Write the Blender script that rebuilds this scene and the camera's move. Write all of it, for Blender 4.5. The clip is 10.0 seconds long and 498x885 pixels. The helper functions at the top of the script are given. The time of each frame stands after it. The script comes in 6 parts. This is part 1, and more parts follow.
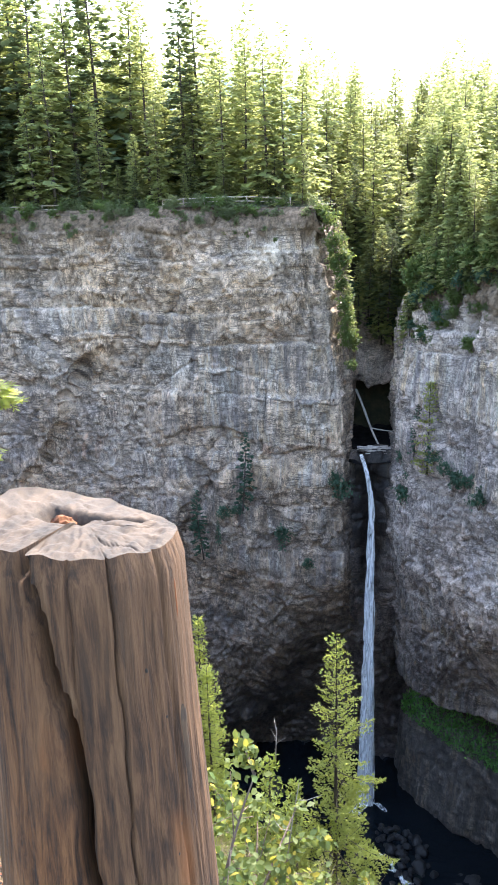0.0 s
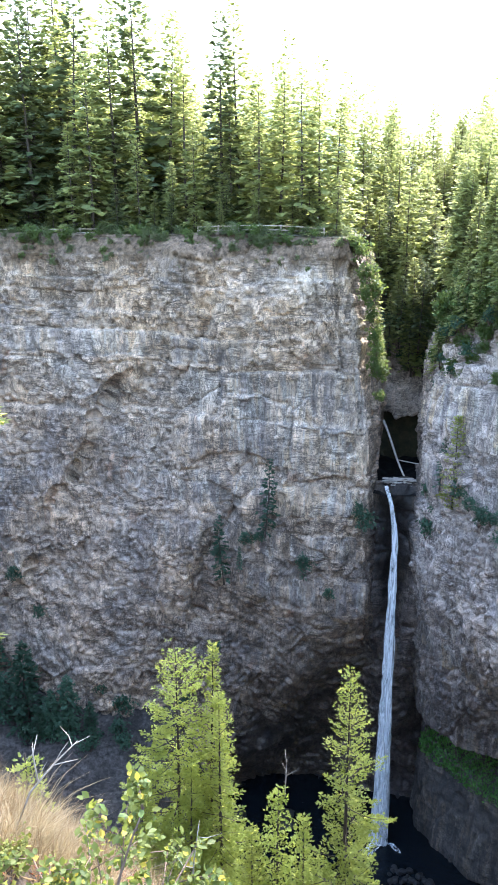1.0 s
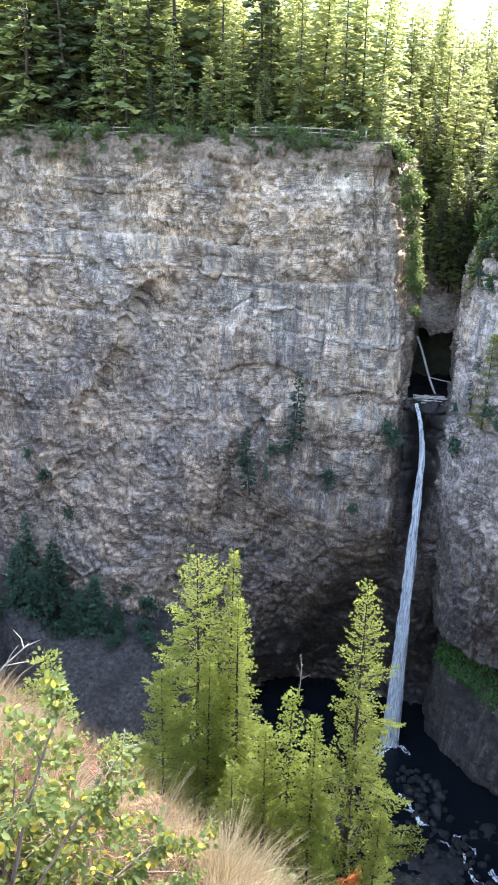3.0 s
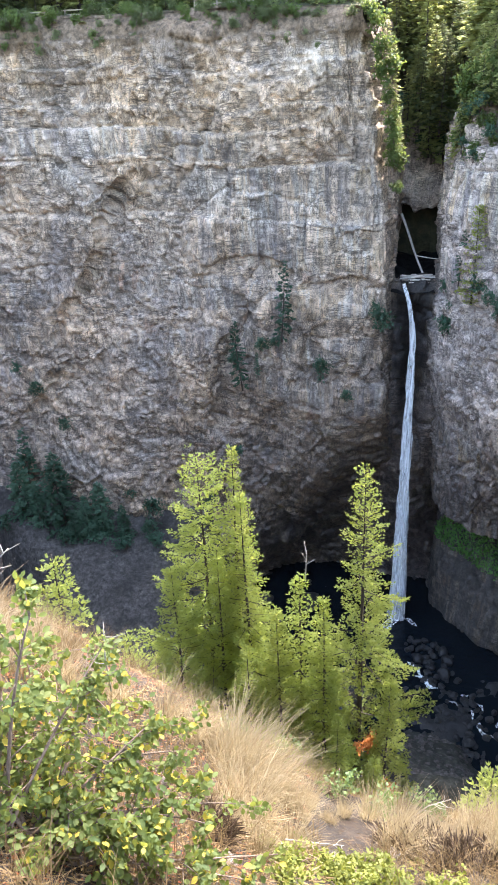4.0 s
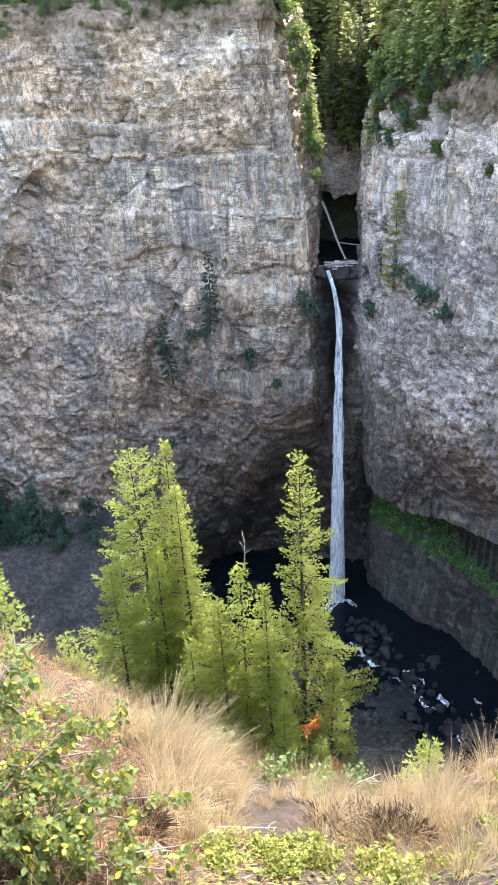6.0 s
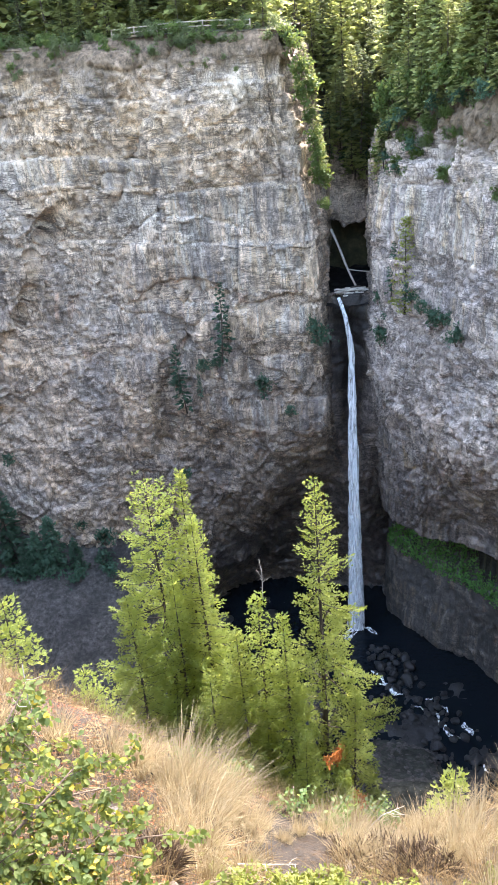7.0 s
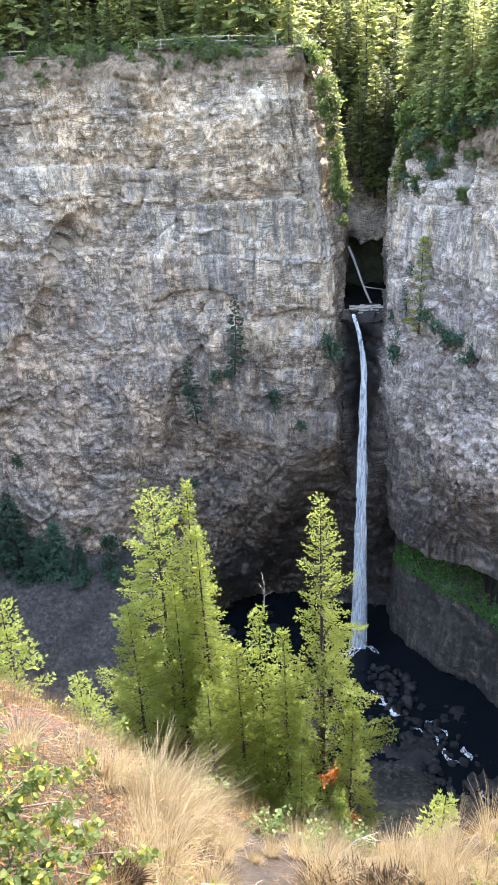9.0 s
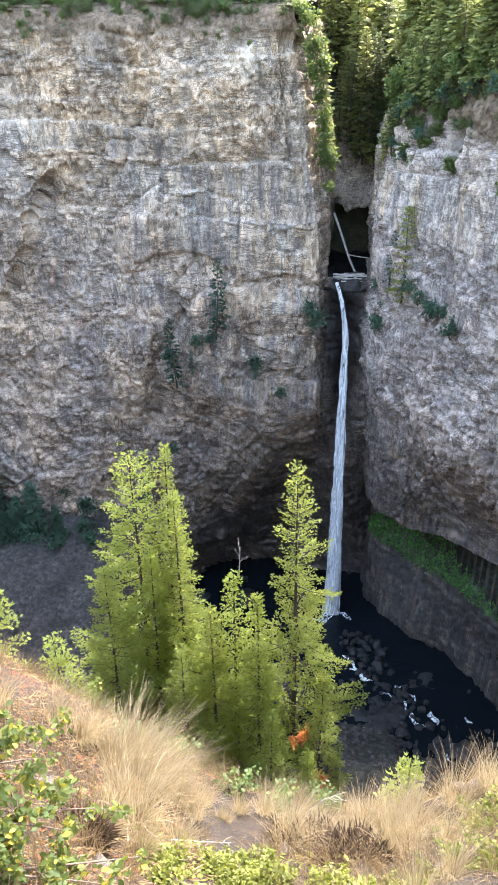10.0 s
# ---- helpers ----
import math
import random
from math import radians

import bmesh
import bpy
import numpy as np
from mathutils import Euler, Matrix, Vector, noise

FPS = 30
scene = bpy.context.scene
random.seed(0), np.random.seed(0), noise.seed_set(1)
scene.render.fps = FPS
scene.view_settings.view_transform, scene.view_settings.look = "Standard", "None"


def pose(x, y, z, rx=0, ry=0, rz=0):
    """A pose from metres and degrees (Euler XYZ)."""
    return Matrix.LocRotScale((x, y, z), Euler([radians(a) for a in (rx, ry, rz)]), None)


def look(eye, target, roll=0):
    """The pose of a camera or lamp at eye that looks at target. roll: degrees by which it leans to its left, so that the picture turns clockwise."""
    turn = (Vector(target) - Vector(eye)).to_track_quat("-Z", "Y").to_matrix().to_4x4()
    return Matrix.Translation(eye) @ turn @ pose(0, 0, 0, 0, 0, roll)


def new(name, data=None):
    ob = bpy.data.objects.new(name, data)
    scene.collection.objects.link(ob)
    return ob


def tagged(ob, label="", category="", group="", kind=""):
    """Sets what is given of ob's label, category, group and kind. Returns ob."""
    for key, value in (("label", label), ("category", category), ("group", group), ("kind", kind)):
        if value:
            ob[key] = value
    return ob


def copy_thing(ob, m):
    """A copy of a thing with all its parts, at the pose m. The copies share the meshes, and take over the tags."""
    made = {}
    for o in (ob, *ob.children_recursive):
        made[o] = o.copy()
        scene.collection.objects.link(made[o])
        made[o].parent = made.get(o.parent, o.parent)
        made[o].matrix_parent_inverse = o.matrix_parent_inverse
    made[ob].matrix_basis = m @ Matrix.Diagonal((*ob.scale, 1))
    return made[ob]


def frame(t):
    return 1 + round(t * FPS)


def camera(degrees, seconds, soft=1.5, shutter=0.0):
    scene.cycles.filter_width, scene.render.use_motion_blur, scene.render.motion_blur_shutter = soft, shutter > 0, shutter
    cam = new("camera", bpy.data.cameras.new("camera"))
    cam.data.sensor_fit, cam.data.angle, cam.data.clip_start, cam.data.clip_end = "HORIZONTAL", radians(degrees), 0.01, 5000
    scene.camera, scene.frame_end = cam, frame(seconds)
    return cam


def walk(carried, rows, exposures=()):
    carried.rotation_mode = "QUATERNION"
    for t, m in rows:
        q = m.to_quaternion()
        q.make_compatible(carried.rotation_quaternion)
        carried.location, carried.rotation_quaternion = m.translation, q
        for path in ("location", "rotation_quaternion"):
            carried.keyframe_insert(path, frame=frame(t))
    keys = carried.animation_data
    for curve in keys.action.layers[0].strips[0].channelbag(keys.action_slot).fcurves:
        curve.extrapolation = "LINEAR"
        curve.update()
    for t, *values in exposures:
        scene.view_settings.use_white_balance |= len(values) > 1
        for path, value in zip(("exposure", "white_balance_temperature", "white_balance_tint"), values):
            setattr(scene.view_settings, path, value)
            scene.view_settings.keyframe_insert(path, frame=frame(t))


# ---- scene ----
cam = camera(35.6, 10.0, 1.0)
PATH = [
    (0, (-0.379, 0.17, 95.535), (-0.74, 2.049, 94.952), -1.2),
    (0.3, (-0.245, 0.177, 95.538), (-0.607, 2.059, 94.967), 0.6),
    (0.5, (-0.124, 0.167, 95.565), (-0.493, 2.051, 95.003), 1.2),
    (1, (0.061, 0.241, 95.575), (-0.375, 2.123, 95.057), 0.5),
    (1.5, (0.159, 0.326, 95.56), (-0.386, 2.183, 95.055), -2.2),
    (2, (0.316, 0.324, 95.601), (-0.315, 2.146, 95.07), -0.7),
    (2.5, (0.378, 0.375, 95.605), (-0.191, 2.196, 95.004), 1.3),
    (3, (0.375, 0.493, 95.516), (-0.117, 2.287, 94.782), 1.8),
    (3.2, (0.382, 0.532, 95.479), (-0.096, 2.298, 94.671), 1.75),
    (4.3, (0.517, 0.617, 95.411), (0.077, 2.299, 94.423), -3.82),
    (4.5, (0.531, 0.618, 95.411), (0.112, 2.313, 94.436), -3.2),
    (5, (0.542, 0.589, 95.438), (0.164, 2.302, 94.476), -2.6),
    (5.5, (0.593, 0.582, 95.479), (0.283, 2.289, 94.485), -2.2),
    (5.7, (0.612, 0.583, 95.479), (0.317, 2.283, 94.467), -2.51),
    (6.8, (0.653, 0.608, 95.465), (0.355, 2.342, 94.514), -4.26),
    (7, (0.654, 0.613, 95.457), (0.332, 2.349, 94.518), -4.8),
    (7.5, (0.662, 0.63, 95.44), (0.221, 2.342, 94.505), -5.3),
    (8, (0.834, 0.656, 95.471), (0.387, 2.346, 94.499), -4.0),
    (8.5, (0.839, 0.658, 95.465), (0.43, 2.38, 94.534), -4.8),
    (9, (0.826, 0.673, 95.447), (0.477, 2.42, 94.538), -2.8),
    (9.5, (0.829, 0.673, 95.452), (0.515, 2.405, 94.504), -1.5),
    (10, (0.827, 0.667, 95.457), (0.536, 2.382, 94.47), -0.5),
]
walk(cam, [(t, look(eye, target, roll)) for t, eye, target, roll in PATH],
     exposures=[(0.0, 2.95, 6250, 12), (0.5, 3.1, 6100, 12), (1.0, 3.2, 5950, 11), (1.6, 3.22, 5850, 10), (2.5, 3.15, 6050, 12), (4.5, 3.4, 6600, 13), (10.0, 3.45, 6600, 12)])

# ---- light ----
SUN_AZ, SUN_EL = radians(16), radians(52)
sun_dir = Vector((math.sin(SUN_AZ) * math.cos(SUN_EL), math.cos(SUN_AZ) * math.cos(SUN_EL), math.sin(SUN_EL)))
world = bpy.data.worlds.new("world")
scene.world = world
world.use_nodes = True
wn = world.node_tree
sky = wn.nodes.new("ShaderNodeTexSky")
sky.sky_type = "NISHITA"
sky.sun_disc = False
sky.sun_elevation, sky.sun_rotation = SUN_EL, SUN_AZ
sky.air_density, sky.dust_density, sky.ozone_density = 1.5, 3.0, 1.0
wn.nodes["Background"].inputs["Strength"].default_value = 0.15
wn.links.new(sky.outputs[0], wn.nodes["Background"].inputs["Color"])
sun = new("sun", bpy.data.lights.new("sun", "SUN"))
sun.data.energy, sun.data.angle, sun.data.color = 2.0, radians(0.5), (1.0, 0.95, 0.87)
sun.matrix_world = look(sun_dir * 300, (0, 0, 0))


# ---- noise in bulk ----
def hashed(ix, iy, iz, seed):
    with np.errstate(over="ignore"):
        h = (ix.astype(np.int64) * 374761393 + iy.astype(np.int64) * 668265263 + iz.astype(np.int64) * 2147483647 + seed * 1274126177) & 0xFFFFFFFF
        h = ((h ^ (h >> 13)) * 1274126177) & 0xFFFFFFFF
        h = ((h ^ (h >> 16)) * 2246822519) & 0xFFFFFFFF
        h = h ^ (h >> 15)
    return (h & 0xFFFFFF) / float(0xFFFFFF)


def vnoise(x, y, z=0.0, seed=0):
    """Smooth value noise, -1 to 1."""
    x, y, z = np.broadcast_arrays(np.asarray(x, float), np.asarray(y, float), np.asarray(z, float))
    fx, fy, fz = np.floor(x), np.floor(y), np.floor(z)
    u, v, w = x - fx, y - fy, z - fz
    u, v, w = (k * k * (3 - 2 * k) for k in (u, v, w))
    out = 0.0
    for a in (0, 1):
        for b in (0, 1):
            for c in (0, 1):
                wt = (u if a else 1 - u) * (v if b else 1 - v) * (w if c else 1 - w)
                out = out + wt * hashed(fx + a, fy + b, fz + c, seed)
    return out * 2 - 1


def fbm(x, y, z=0.0, seed=0, octaves=4):
    total, amp = 0.0, 1.0
    for k in range(octaves):
        total = total + amp * vnoise(np.asarray(x) * 2**k, np.asarray(y) * 2**k, np.asarray(z) * 2**k, seed + 17 * k)
        amp *= 0.5
    return total


def cells(u, v, seed=0):
    """Irregular cells in the plane: its tilt, the distance to the border, and the cell's own random number."""
    fu, fv = np.floor(u), np.floor(v)
    best, second, ident, slope = np.full(u.shape, 9.0), np.full(u.shape, 9.0), np.zeros(u.shape), np.zeros(u.shape)
    for a in (-1, 0, 1):
        for b in (-1, 0, 1):
            cu, cv = fu + a, fv + b
            zero = np.zeros_like(cu)
            pu, pv = cu + hashed(cu, cv, zero, seed), cv + hashed(cu, cv, zero, seed + 5)
            d = np.hypot(u - pu, v - pv)
            nearer = d < best
            second = np.where(nearer, best, np.minimum(second, d))
            ident = np.where(nearer, hashed(cu, cv, zero, seed + 9), ident)
            slope = np.where(nearer, (hashed(cu, cv, zero, seed + 11) - 0.5) * (u - pu) + (hashed(cu, cv, zero, seed + 13) - 0.35) * (v - pv), slope)
            best = np.where(nearer, d, best)
    return slope, second - best, ident


def smooth(a, b, x):
    t = np.clip((x - a) / (b - a), 0, 1)
    return t * t * (3 - 2 * t)


# ---- mesh helpers ----
def mesh_of(name, verts, faces, material=None, shade=False):
    """A mesh from arrays: verts n x 3, faces n x 3 or n x 4."""
    verts, faces = np.asarray(verts, np.float32), np.asarray(faces, np.int32)
    m = bpy.data.meshes.new(name)
    n, k = faces.shape
    m.vertices.add(len(verts))
    m.vertices.foreach_set("co", verts.ravel())
    m.loops.add(n * k)
    m.loops.foreach_set("vertex_index", faces.ravel())
    m.polygons.add(n)
    m.polygons.foreach_set("loop_start", np.arange(0, n * k, k, dtype=np.int32))
    m.polygons.foreach_set("loop_total", np.full(n, k, np.int32))
    if shade:
        m.polygons.foreach_set("use_smooth", np.ones(n, bool))
    m.update(calc_edges=True)
    if material:
        m.materials.append(material)
    return m


def part(name, data, material, parent, label=""):
    """One mesh object under a thing or a part; data is a bmesh or a mesh."""
    if isinstance(data, bmesh.types.BMesh):
        m = bpy.data.meshes.new(name)
        data.to_mesh(m)
        data.free()
    else:
        m = data
    if material and not m.materials:
        m.materials.append(material)
    ob = new(name, m)
    if parent:
        ob.parent = parent
    return tagged(ob, label)


def grid_faces(rows, cols):
    i = np.arange(rows * cols).reshape(rows, cols)
    return np.stack([i[:-1, :-1], i[:-1, 1:], i[1:, 1:], i[1:, :-1]], -1).reshape(-1, 4)


def tube(points, radii, sides=6, cap=True):
    """Verts and triangles of a tapered round limb along points."""
    pts, radii = np.asarray(points, float), np.asarray(radii, float)
    n = len(pts)
    tang = np.gradient(pts, axis=0)
    tang /= np.linalg.norm(tang, axis=1)[:, None] + 1e-9
    ref = np.where(np.abs(tang[:, 2:3]) > 0.9, np.array([[1.0, 0, 0]]), np.array([[0, 0, 1.0]]))
    a = np.cross(tang, ref)
    a /= np.linalg.norm(a, axis=1)[:, None] + 1e-9
    b = np.cross(tang, a)
    ang = np.linspace(0, 2 * np.pi, sides, endpoint=False)
    ring = a[:, None] * np.cos(ang)[None, :, None] + b[:, None] * np.sin(ang)[None, :, None]
    v = (pts[:, None] + ring * radii[:, None, None]).reshape(-1, 3)
    i = np.arange(n * sides).reshape(n, sides)
    j = np.roll(i, -1, 1)
    q = np.stack([i[:-1], j[:-1], j[1:], i[1:]], -1).reshape(-1, 4)
    t = np.concatenate([q[:, [0, 1, 2]], q[:, [0, 2, 3]]])
    if cap:
        fan = lambda r: np.stack([np.full(sides - 2, r[0]), r[1:-1], r[2:]], -1)
        t = np.concatenate([t, fan(i[0])[:, ::-1], fan(i[-1])])
    return v, t


def joined(pieces):
    """Joins (verts, triangles) pairs."""
    vs, fs, k = [], [], 0
    for v, f in pieces:
        vs.append(v)
        fs.append(np.asarray(f) + k)
        k += len(v)
    return np.concatenate(vs), np.concatenate(fs)


# ---- materials ----
def material(name):
    m = bpy.data.materials.new(name)
    m.use_nodes = True
    return m, m.node_tree, m.node_tree.nodes["Principled BSDF"]


def node(tree, kind, **values):
    n = tree.nodes.new(kind)
    for key, value in values.items():
        if key in n.inputs:
            n.inputs[key].default_value = value
    return n


def coords(tree, scale=(1, 1, 1), rotation=(0, 0, 0)):
    geo = tree.nodes.new("ShaderNodeTexCoord")
    mp = node(tree, "ShaderNodeMapping", Scale=scale, Rotation=rotation)
    tree.links.new(geo.outputs["Object"], mp.inputs["Vector"])
    return mp.outputs[0]


def noise_of(tree, vec, scale, detail=6.0, rough=0.6, warp=0.0):
    n = node(tree, "ShaderNodeTexNoise", Scale=scale, Detail=detail, Roughness=rough, Distortion=warp)
    tree.links.new(vec, n.inputs["Vector"])
    return n.outputs["Fac"]


def ramp(tree, fac, stops):
    r = tree.nodes.new("ShaderNodeValToRGB")
    e = r.color_ramp.elements
    while len(e) < len(stops):
        e.new(0.5)
    for el, (at, c) in zip(e, stops):
        el.position, el.color = at, (*c, 1) if len(c) == 3 else c
    tree.links.new(fac, r.inputs[0])
    return r.outputs[0]


def mixed(tree, fac, a, b, blend="MIX"):
    m = tree.nodes.new("ShaderNodeMix")
    m.data_type, m.blend_type = "RGBA", blend
    for sock, val in ((m.inputs[0], fac), (m.inputs[6], a), (m.inputs[7], b)):
        if isinstance(val, (int, float)):
            sock.default_value = val
        elif isinstance(val, tuple):
            sock.default_value = (*val, 1)
        else:
            tree.links.new(val, sock)
    return m.outputs[2]


def bump(tree, bsdf, height, strength, distance):
    b = node(tree, "ShaderNodeBump", Strength=strength, Distance=distance)
    tree.links.new(height, b.inputs["Height"])
    tree.links.new(b.outputs[0], bsdf.inputs["Normal"])
    return b


def ridge(tree, vec, scale, width, detail=4.0, rough=0.55, warp=0.3):
    """Thin irregular lines: 1 on them, 0 away from them."""
    n = noise_of(tree, vec, scale, detail, rough, warp)
    return ramp(tree, n, [(0.5 - width, (0, 0, 0)), (0.5, (1, 1, 1)), (0.5 + width, (0, 0, 0))])


def times(tree, a, b):
    m = tree.nodes.new("ShaderNodeMath")
    m.operation = "MULTIPLY"
    for sock, val in zip(m.inputs, (a, b)):
        if isinstance(val, (int, float)):
            sock.default_value = val
        else:
            tree.links.new(val, sock)
    return m.outputs[0]


def grey(*stops):
    return [(at, (v, v, v)) for at, v in stops]


def rock_material(name, dark, mid, light, warm, warm_amount=0.5, gloss=0.85, soil_from=None, wet=False, streaks=1.0):
    """Broken lava. The faces' attribute "rock" holds the tone of the block, the tint of the bed, and how columnar it is."""
    m, t, p = material(name)
    c = coords(t)
    pos = t.nodes.new("ShaderNodeSeparateXYZ")
    t.links.new(c, pos.inputs[0])
    at = t.nodes.new("ShaderNodeAttribute")
    at.attribute_name = "rock"
    own = t.nodes.new("ShaderNodeSeparateColor")
    t.links.new(at.outputs["Color"], own.inputs[0])
    block, bed, column = own.outputs[0], own.outputs[1], own.outputs[2]
    cool = (mid[0] * 0.87, mid[1] * 0.88, mid[2] * 0.94)
    # broad tones, ochre beds and blue-grey patches
    broad = noise_of(t, c, 0.06, 6, 0.62, 0.4)
    col = ramp(t, broad, [(0.37, tuple(0.72 * k for k in mid)), (0.47, mid), (0.56, tuple(0.55 * a + 0.45 * b for a, b in zip(mid, light))), (0.66, light)])
    ochre = noise_of(t, coords(t, (1, 1, 0.8)), 0.085, 6, 0.66, 0.6)
    col = mixed(t, times(t, ramp(t, ochre, grey((0.42, 0), (0.58, 1))), 0.85 * warm_amount), col, warm)
    col = mixed(t, times(t, ramp(t, bed, grey((0.35, 0), (0.85, 1))), 0.6 * warm_amount), col, warm)
    slate = noise_of(t, coords(t, (1, 1, 0.6)), 0.13, 6, 0.7, 0.5)
    col = mixed(t, ramp(t, slate, grey((0.50, 0), (0.62, 0.75))), col, cool)
    rusty = noise_of(t, coords(t, (1, 1, 0.45)), 0.24, 4, 0.6, 0.3)
    col = mixed(t, ramp(t, rusty, grey((0.64, 0), (0.70, 0.7 * warm_amount))), col, (0.56, 0.32, 0.2))
    # water streaks that run down the columns
    run = noise_of(t, coords(t, (0.75, 0.75, 0.05)), 1.0, 7, 0.68, 0.25)
    tint = noise_of(t, coords(t, (0.33, 0.33, 0.03)), 1.2, 4, 0.6)
    hue = ramp(t, tint, [(0.34, (0.22, 0.195, 0.185)), (0.43, tuple(0.9 * k for k in cool)), (0.50, (0.58, 0.51, 0.43)), (0.58, (0.58, 0.42, 0.27)), (0.68, (0.42, 0.33, 0.26))])
    reach = node(t, "ShaderNodeMath")
    reach.operation = "MULTIPLY_ADD"
    reach.inputs[1].default_value, reach.inputs[2].default_value = 0.75 * streaks, 0.18 * streaks
    t.links.new(column, reach.inputs[0])
    col = mixed(t, times(t, ramp(t, run, grey((0.44, 0), (0.56, 1))), reach.outputs[0]), col, hue)
    # each block a tone of its own, worn grain, crevices
    col = mixed(t, 1.0, col, ramp(t, block, [(0.0, (0.58,) * 3), (0.5, (1,) * 3), (1.0, (1.34, 1.31, 1.26))]), "MULTIPLY")
    fine = noise_of(t, coords(t, (1, 1, 0.7)), 1.3, 12, 0.8, 0.4)
    col = mixed(t, 1.0, col, ramp(t, fine, [(0.36, (0.40,) * 3), (0.46, (0.86,) * 3), (0.55, (1.06,) * 3), (0.66, (1.3,) * 3)]), "MULTIPLY")
    for scale, width, seen in (((0.16, 0.16, 1.1), 0.036, 0.19), ((0.5, 0.5, 2.4), 0.036, 0.33), ((1.3, 1.3, 0.16), 0.036, 0.21), ((2.2, 2.2, 1.0), 0.034, 0.27), ((3.4, 3.4, 0.9), 0.03, 0.37)):
        line = ridge(t, coords(t, scale), 0.85, width, 6, 0.66, 1.2)
        here = ramp(t, noise_of(t, c, seen, 4, 0.65), grey((0.44, 0), (0.54, 0.9)))
        col = mixed(t, times(t, line, here), col, dark)
    if soil_from:
        edge = node(t, "ShaderNodeMath")
        edge.operation = "MULTIPLY_ADD"
        edge.inputs[1].default_value = 9.0
        t.links.new(noise_of(t, coords(t, (1, 1, 0.6)), 0.22, 6, 0.68), edge.inputs[0])
        t.links.new(pos.outputs["Z"], edge.inputs[2])
        earth = ramp(t, noise_of(t, c, 1.6, 7, 0.7), [(0.36, (0.045, 0.031, 0.019)), (0.5, (0.125, 0.086, 0.054)), (0.64, (0.21, 0.15, 0.102))])
        col = mixed(t, pos_range(t, edge.outputs[0], soil_from, soil_from + 2.0), col, earth)
    if wet:
        # rock wet with spray; the wide darkening also carries the undercut's shade
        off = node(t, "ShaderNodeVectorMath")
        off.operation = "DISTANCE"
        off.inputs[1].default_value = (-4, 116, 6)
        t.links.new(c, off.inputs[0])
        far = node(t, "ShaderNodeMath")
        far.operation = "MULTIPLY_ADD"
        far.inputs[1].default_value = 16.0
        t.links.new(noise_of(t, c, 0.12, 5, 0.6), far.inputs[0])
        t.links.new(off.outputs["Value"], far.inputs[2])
        wet_shade = pos_range(t, far.outputs[0], 58, 27)
        # and the chute below the lip, which is darkened twice
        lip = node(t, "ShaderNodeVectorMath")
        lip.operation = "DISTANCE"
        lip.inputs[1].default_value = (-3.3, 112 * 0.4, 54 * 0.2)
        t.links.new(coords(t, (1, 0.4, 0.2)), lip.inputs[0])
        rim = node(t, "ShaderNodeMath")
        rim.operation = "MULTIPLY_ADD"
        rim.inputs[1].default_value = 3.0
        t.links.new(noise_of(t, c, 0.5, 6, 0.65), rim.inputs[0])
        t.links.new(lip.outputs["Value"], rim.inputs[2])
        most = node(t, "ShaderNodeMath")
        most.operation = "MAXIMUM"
        t.links.new(wet_shade, most.inputs[0])
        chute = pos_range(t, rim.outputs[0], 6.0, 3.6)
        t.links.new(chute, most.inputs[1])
        wet_shade = most.outputs[0]
        col = mixed(t, wet_shade, col, mixed(t, 1.0, col, (0.30, 0.305, 0.318), "MULTIPLY"))
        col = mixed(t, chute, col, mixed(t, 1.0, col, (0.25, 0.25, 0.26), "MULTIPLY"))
        rg = node(t, "ShaderNodeMapRange")
        rg.inputs["To Min"].default_value, rg.inputs["To Max"].default_value = gloss, 0.5
        t.links.new(wet_shade, rg.inputs["Value"])
        t.links.new(rg.outputs[0], p.inputs["Roughness"])
    else:
        p.inputs["Roughness"].default_value = gloss
    t.links.new(col, p.inputs["Base Color"])
    bump(t, p, noise_of(t, coords(t, (1.2, 1.2, 0.8)), 2.2, 8, 0.76), 1.0, 0.16)
    return m


def pos_range(tree, value, low, high):
    r = node(tree, "ShaderNodeMapRange")
    r.inputs["From Min"].default_value, r.inputs["From Max"].default_value = low, high
    tree.links.new(value, r.inputs["Value"])
    return r.outputs[0]


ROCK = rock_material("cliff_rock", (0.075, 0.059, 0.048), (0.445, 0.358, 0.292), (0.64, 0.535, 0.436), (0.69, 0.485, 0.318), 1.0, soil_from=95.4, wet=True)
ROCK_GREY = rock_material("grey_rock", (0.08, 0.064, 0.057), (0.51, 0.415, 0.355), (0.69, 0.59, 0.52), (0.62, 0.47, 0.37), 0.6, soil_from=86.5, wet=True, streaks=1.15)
# same lava for the low band, with the canyon's shade put into darker tones
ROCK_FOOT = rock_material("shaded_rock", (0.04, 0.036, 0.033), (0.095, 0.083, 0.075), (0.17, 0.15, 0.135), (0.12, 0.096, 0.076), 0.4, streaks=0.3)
# wet stone; these near-black tones also hold the shade of the canyon bottom
ROCK_WET_SHADED = rock_material("wet_rock", (0.010, 0.010, 0.011), (0.02, 0.0195, 0.02), (0.04, 0.038, 0.038), (0.04, 0.035, 0.03), 0.3, 0.72, streaks=0.0)
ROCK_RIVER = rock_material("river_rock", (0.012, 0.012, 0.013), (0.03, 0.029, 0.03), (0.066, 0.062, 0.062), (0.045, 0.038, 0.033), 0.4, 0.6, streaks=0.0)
ROCK_WET_SHADED.node_tree.nodes["Principled BSDF"].inputs["Specular IOR Level"].default_value = 0.15


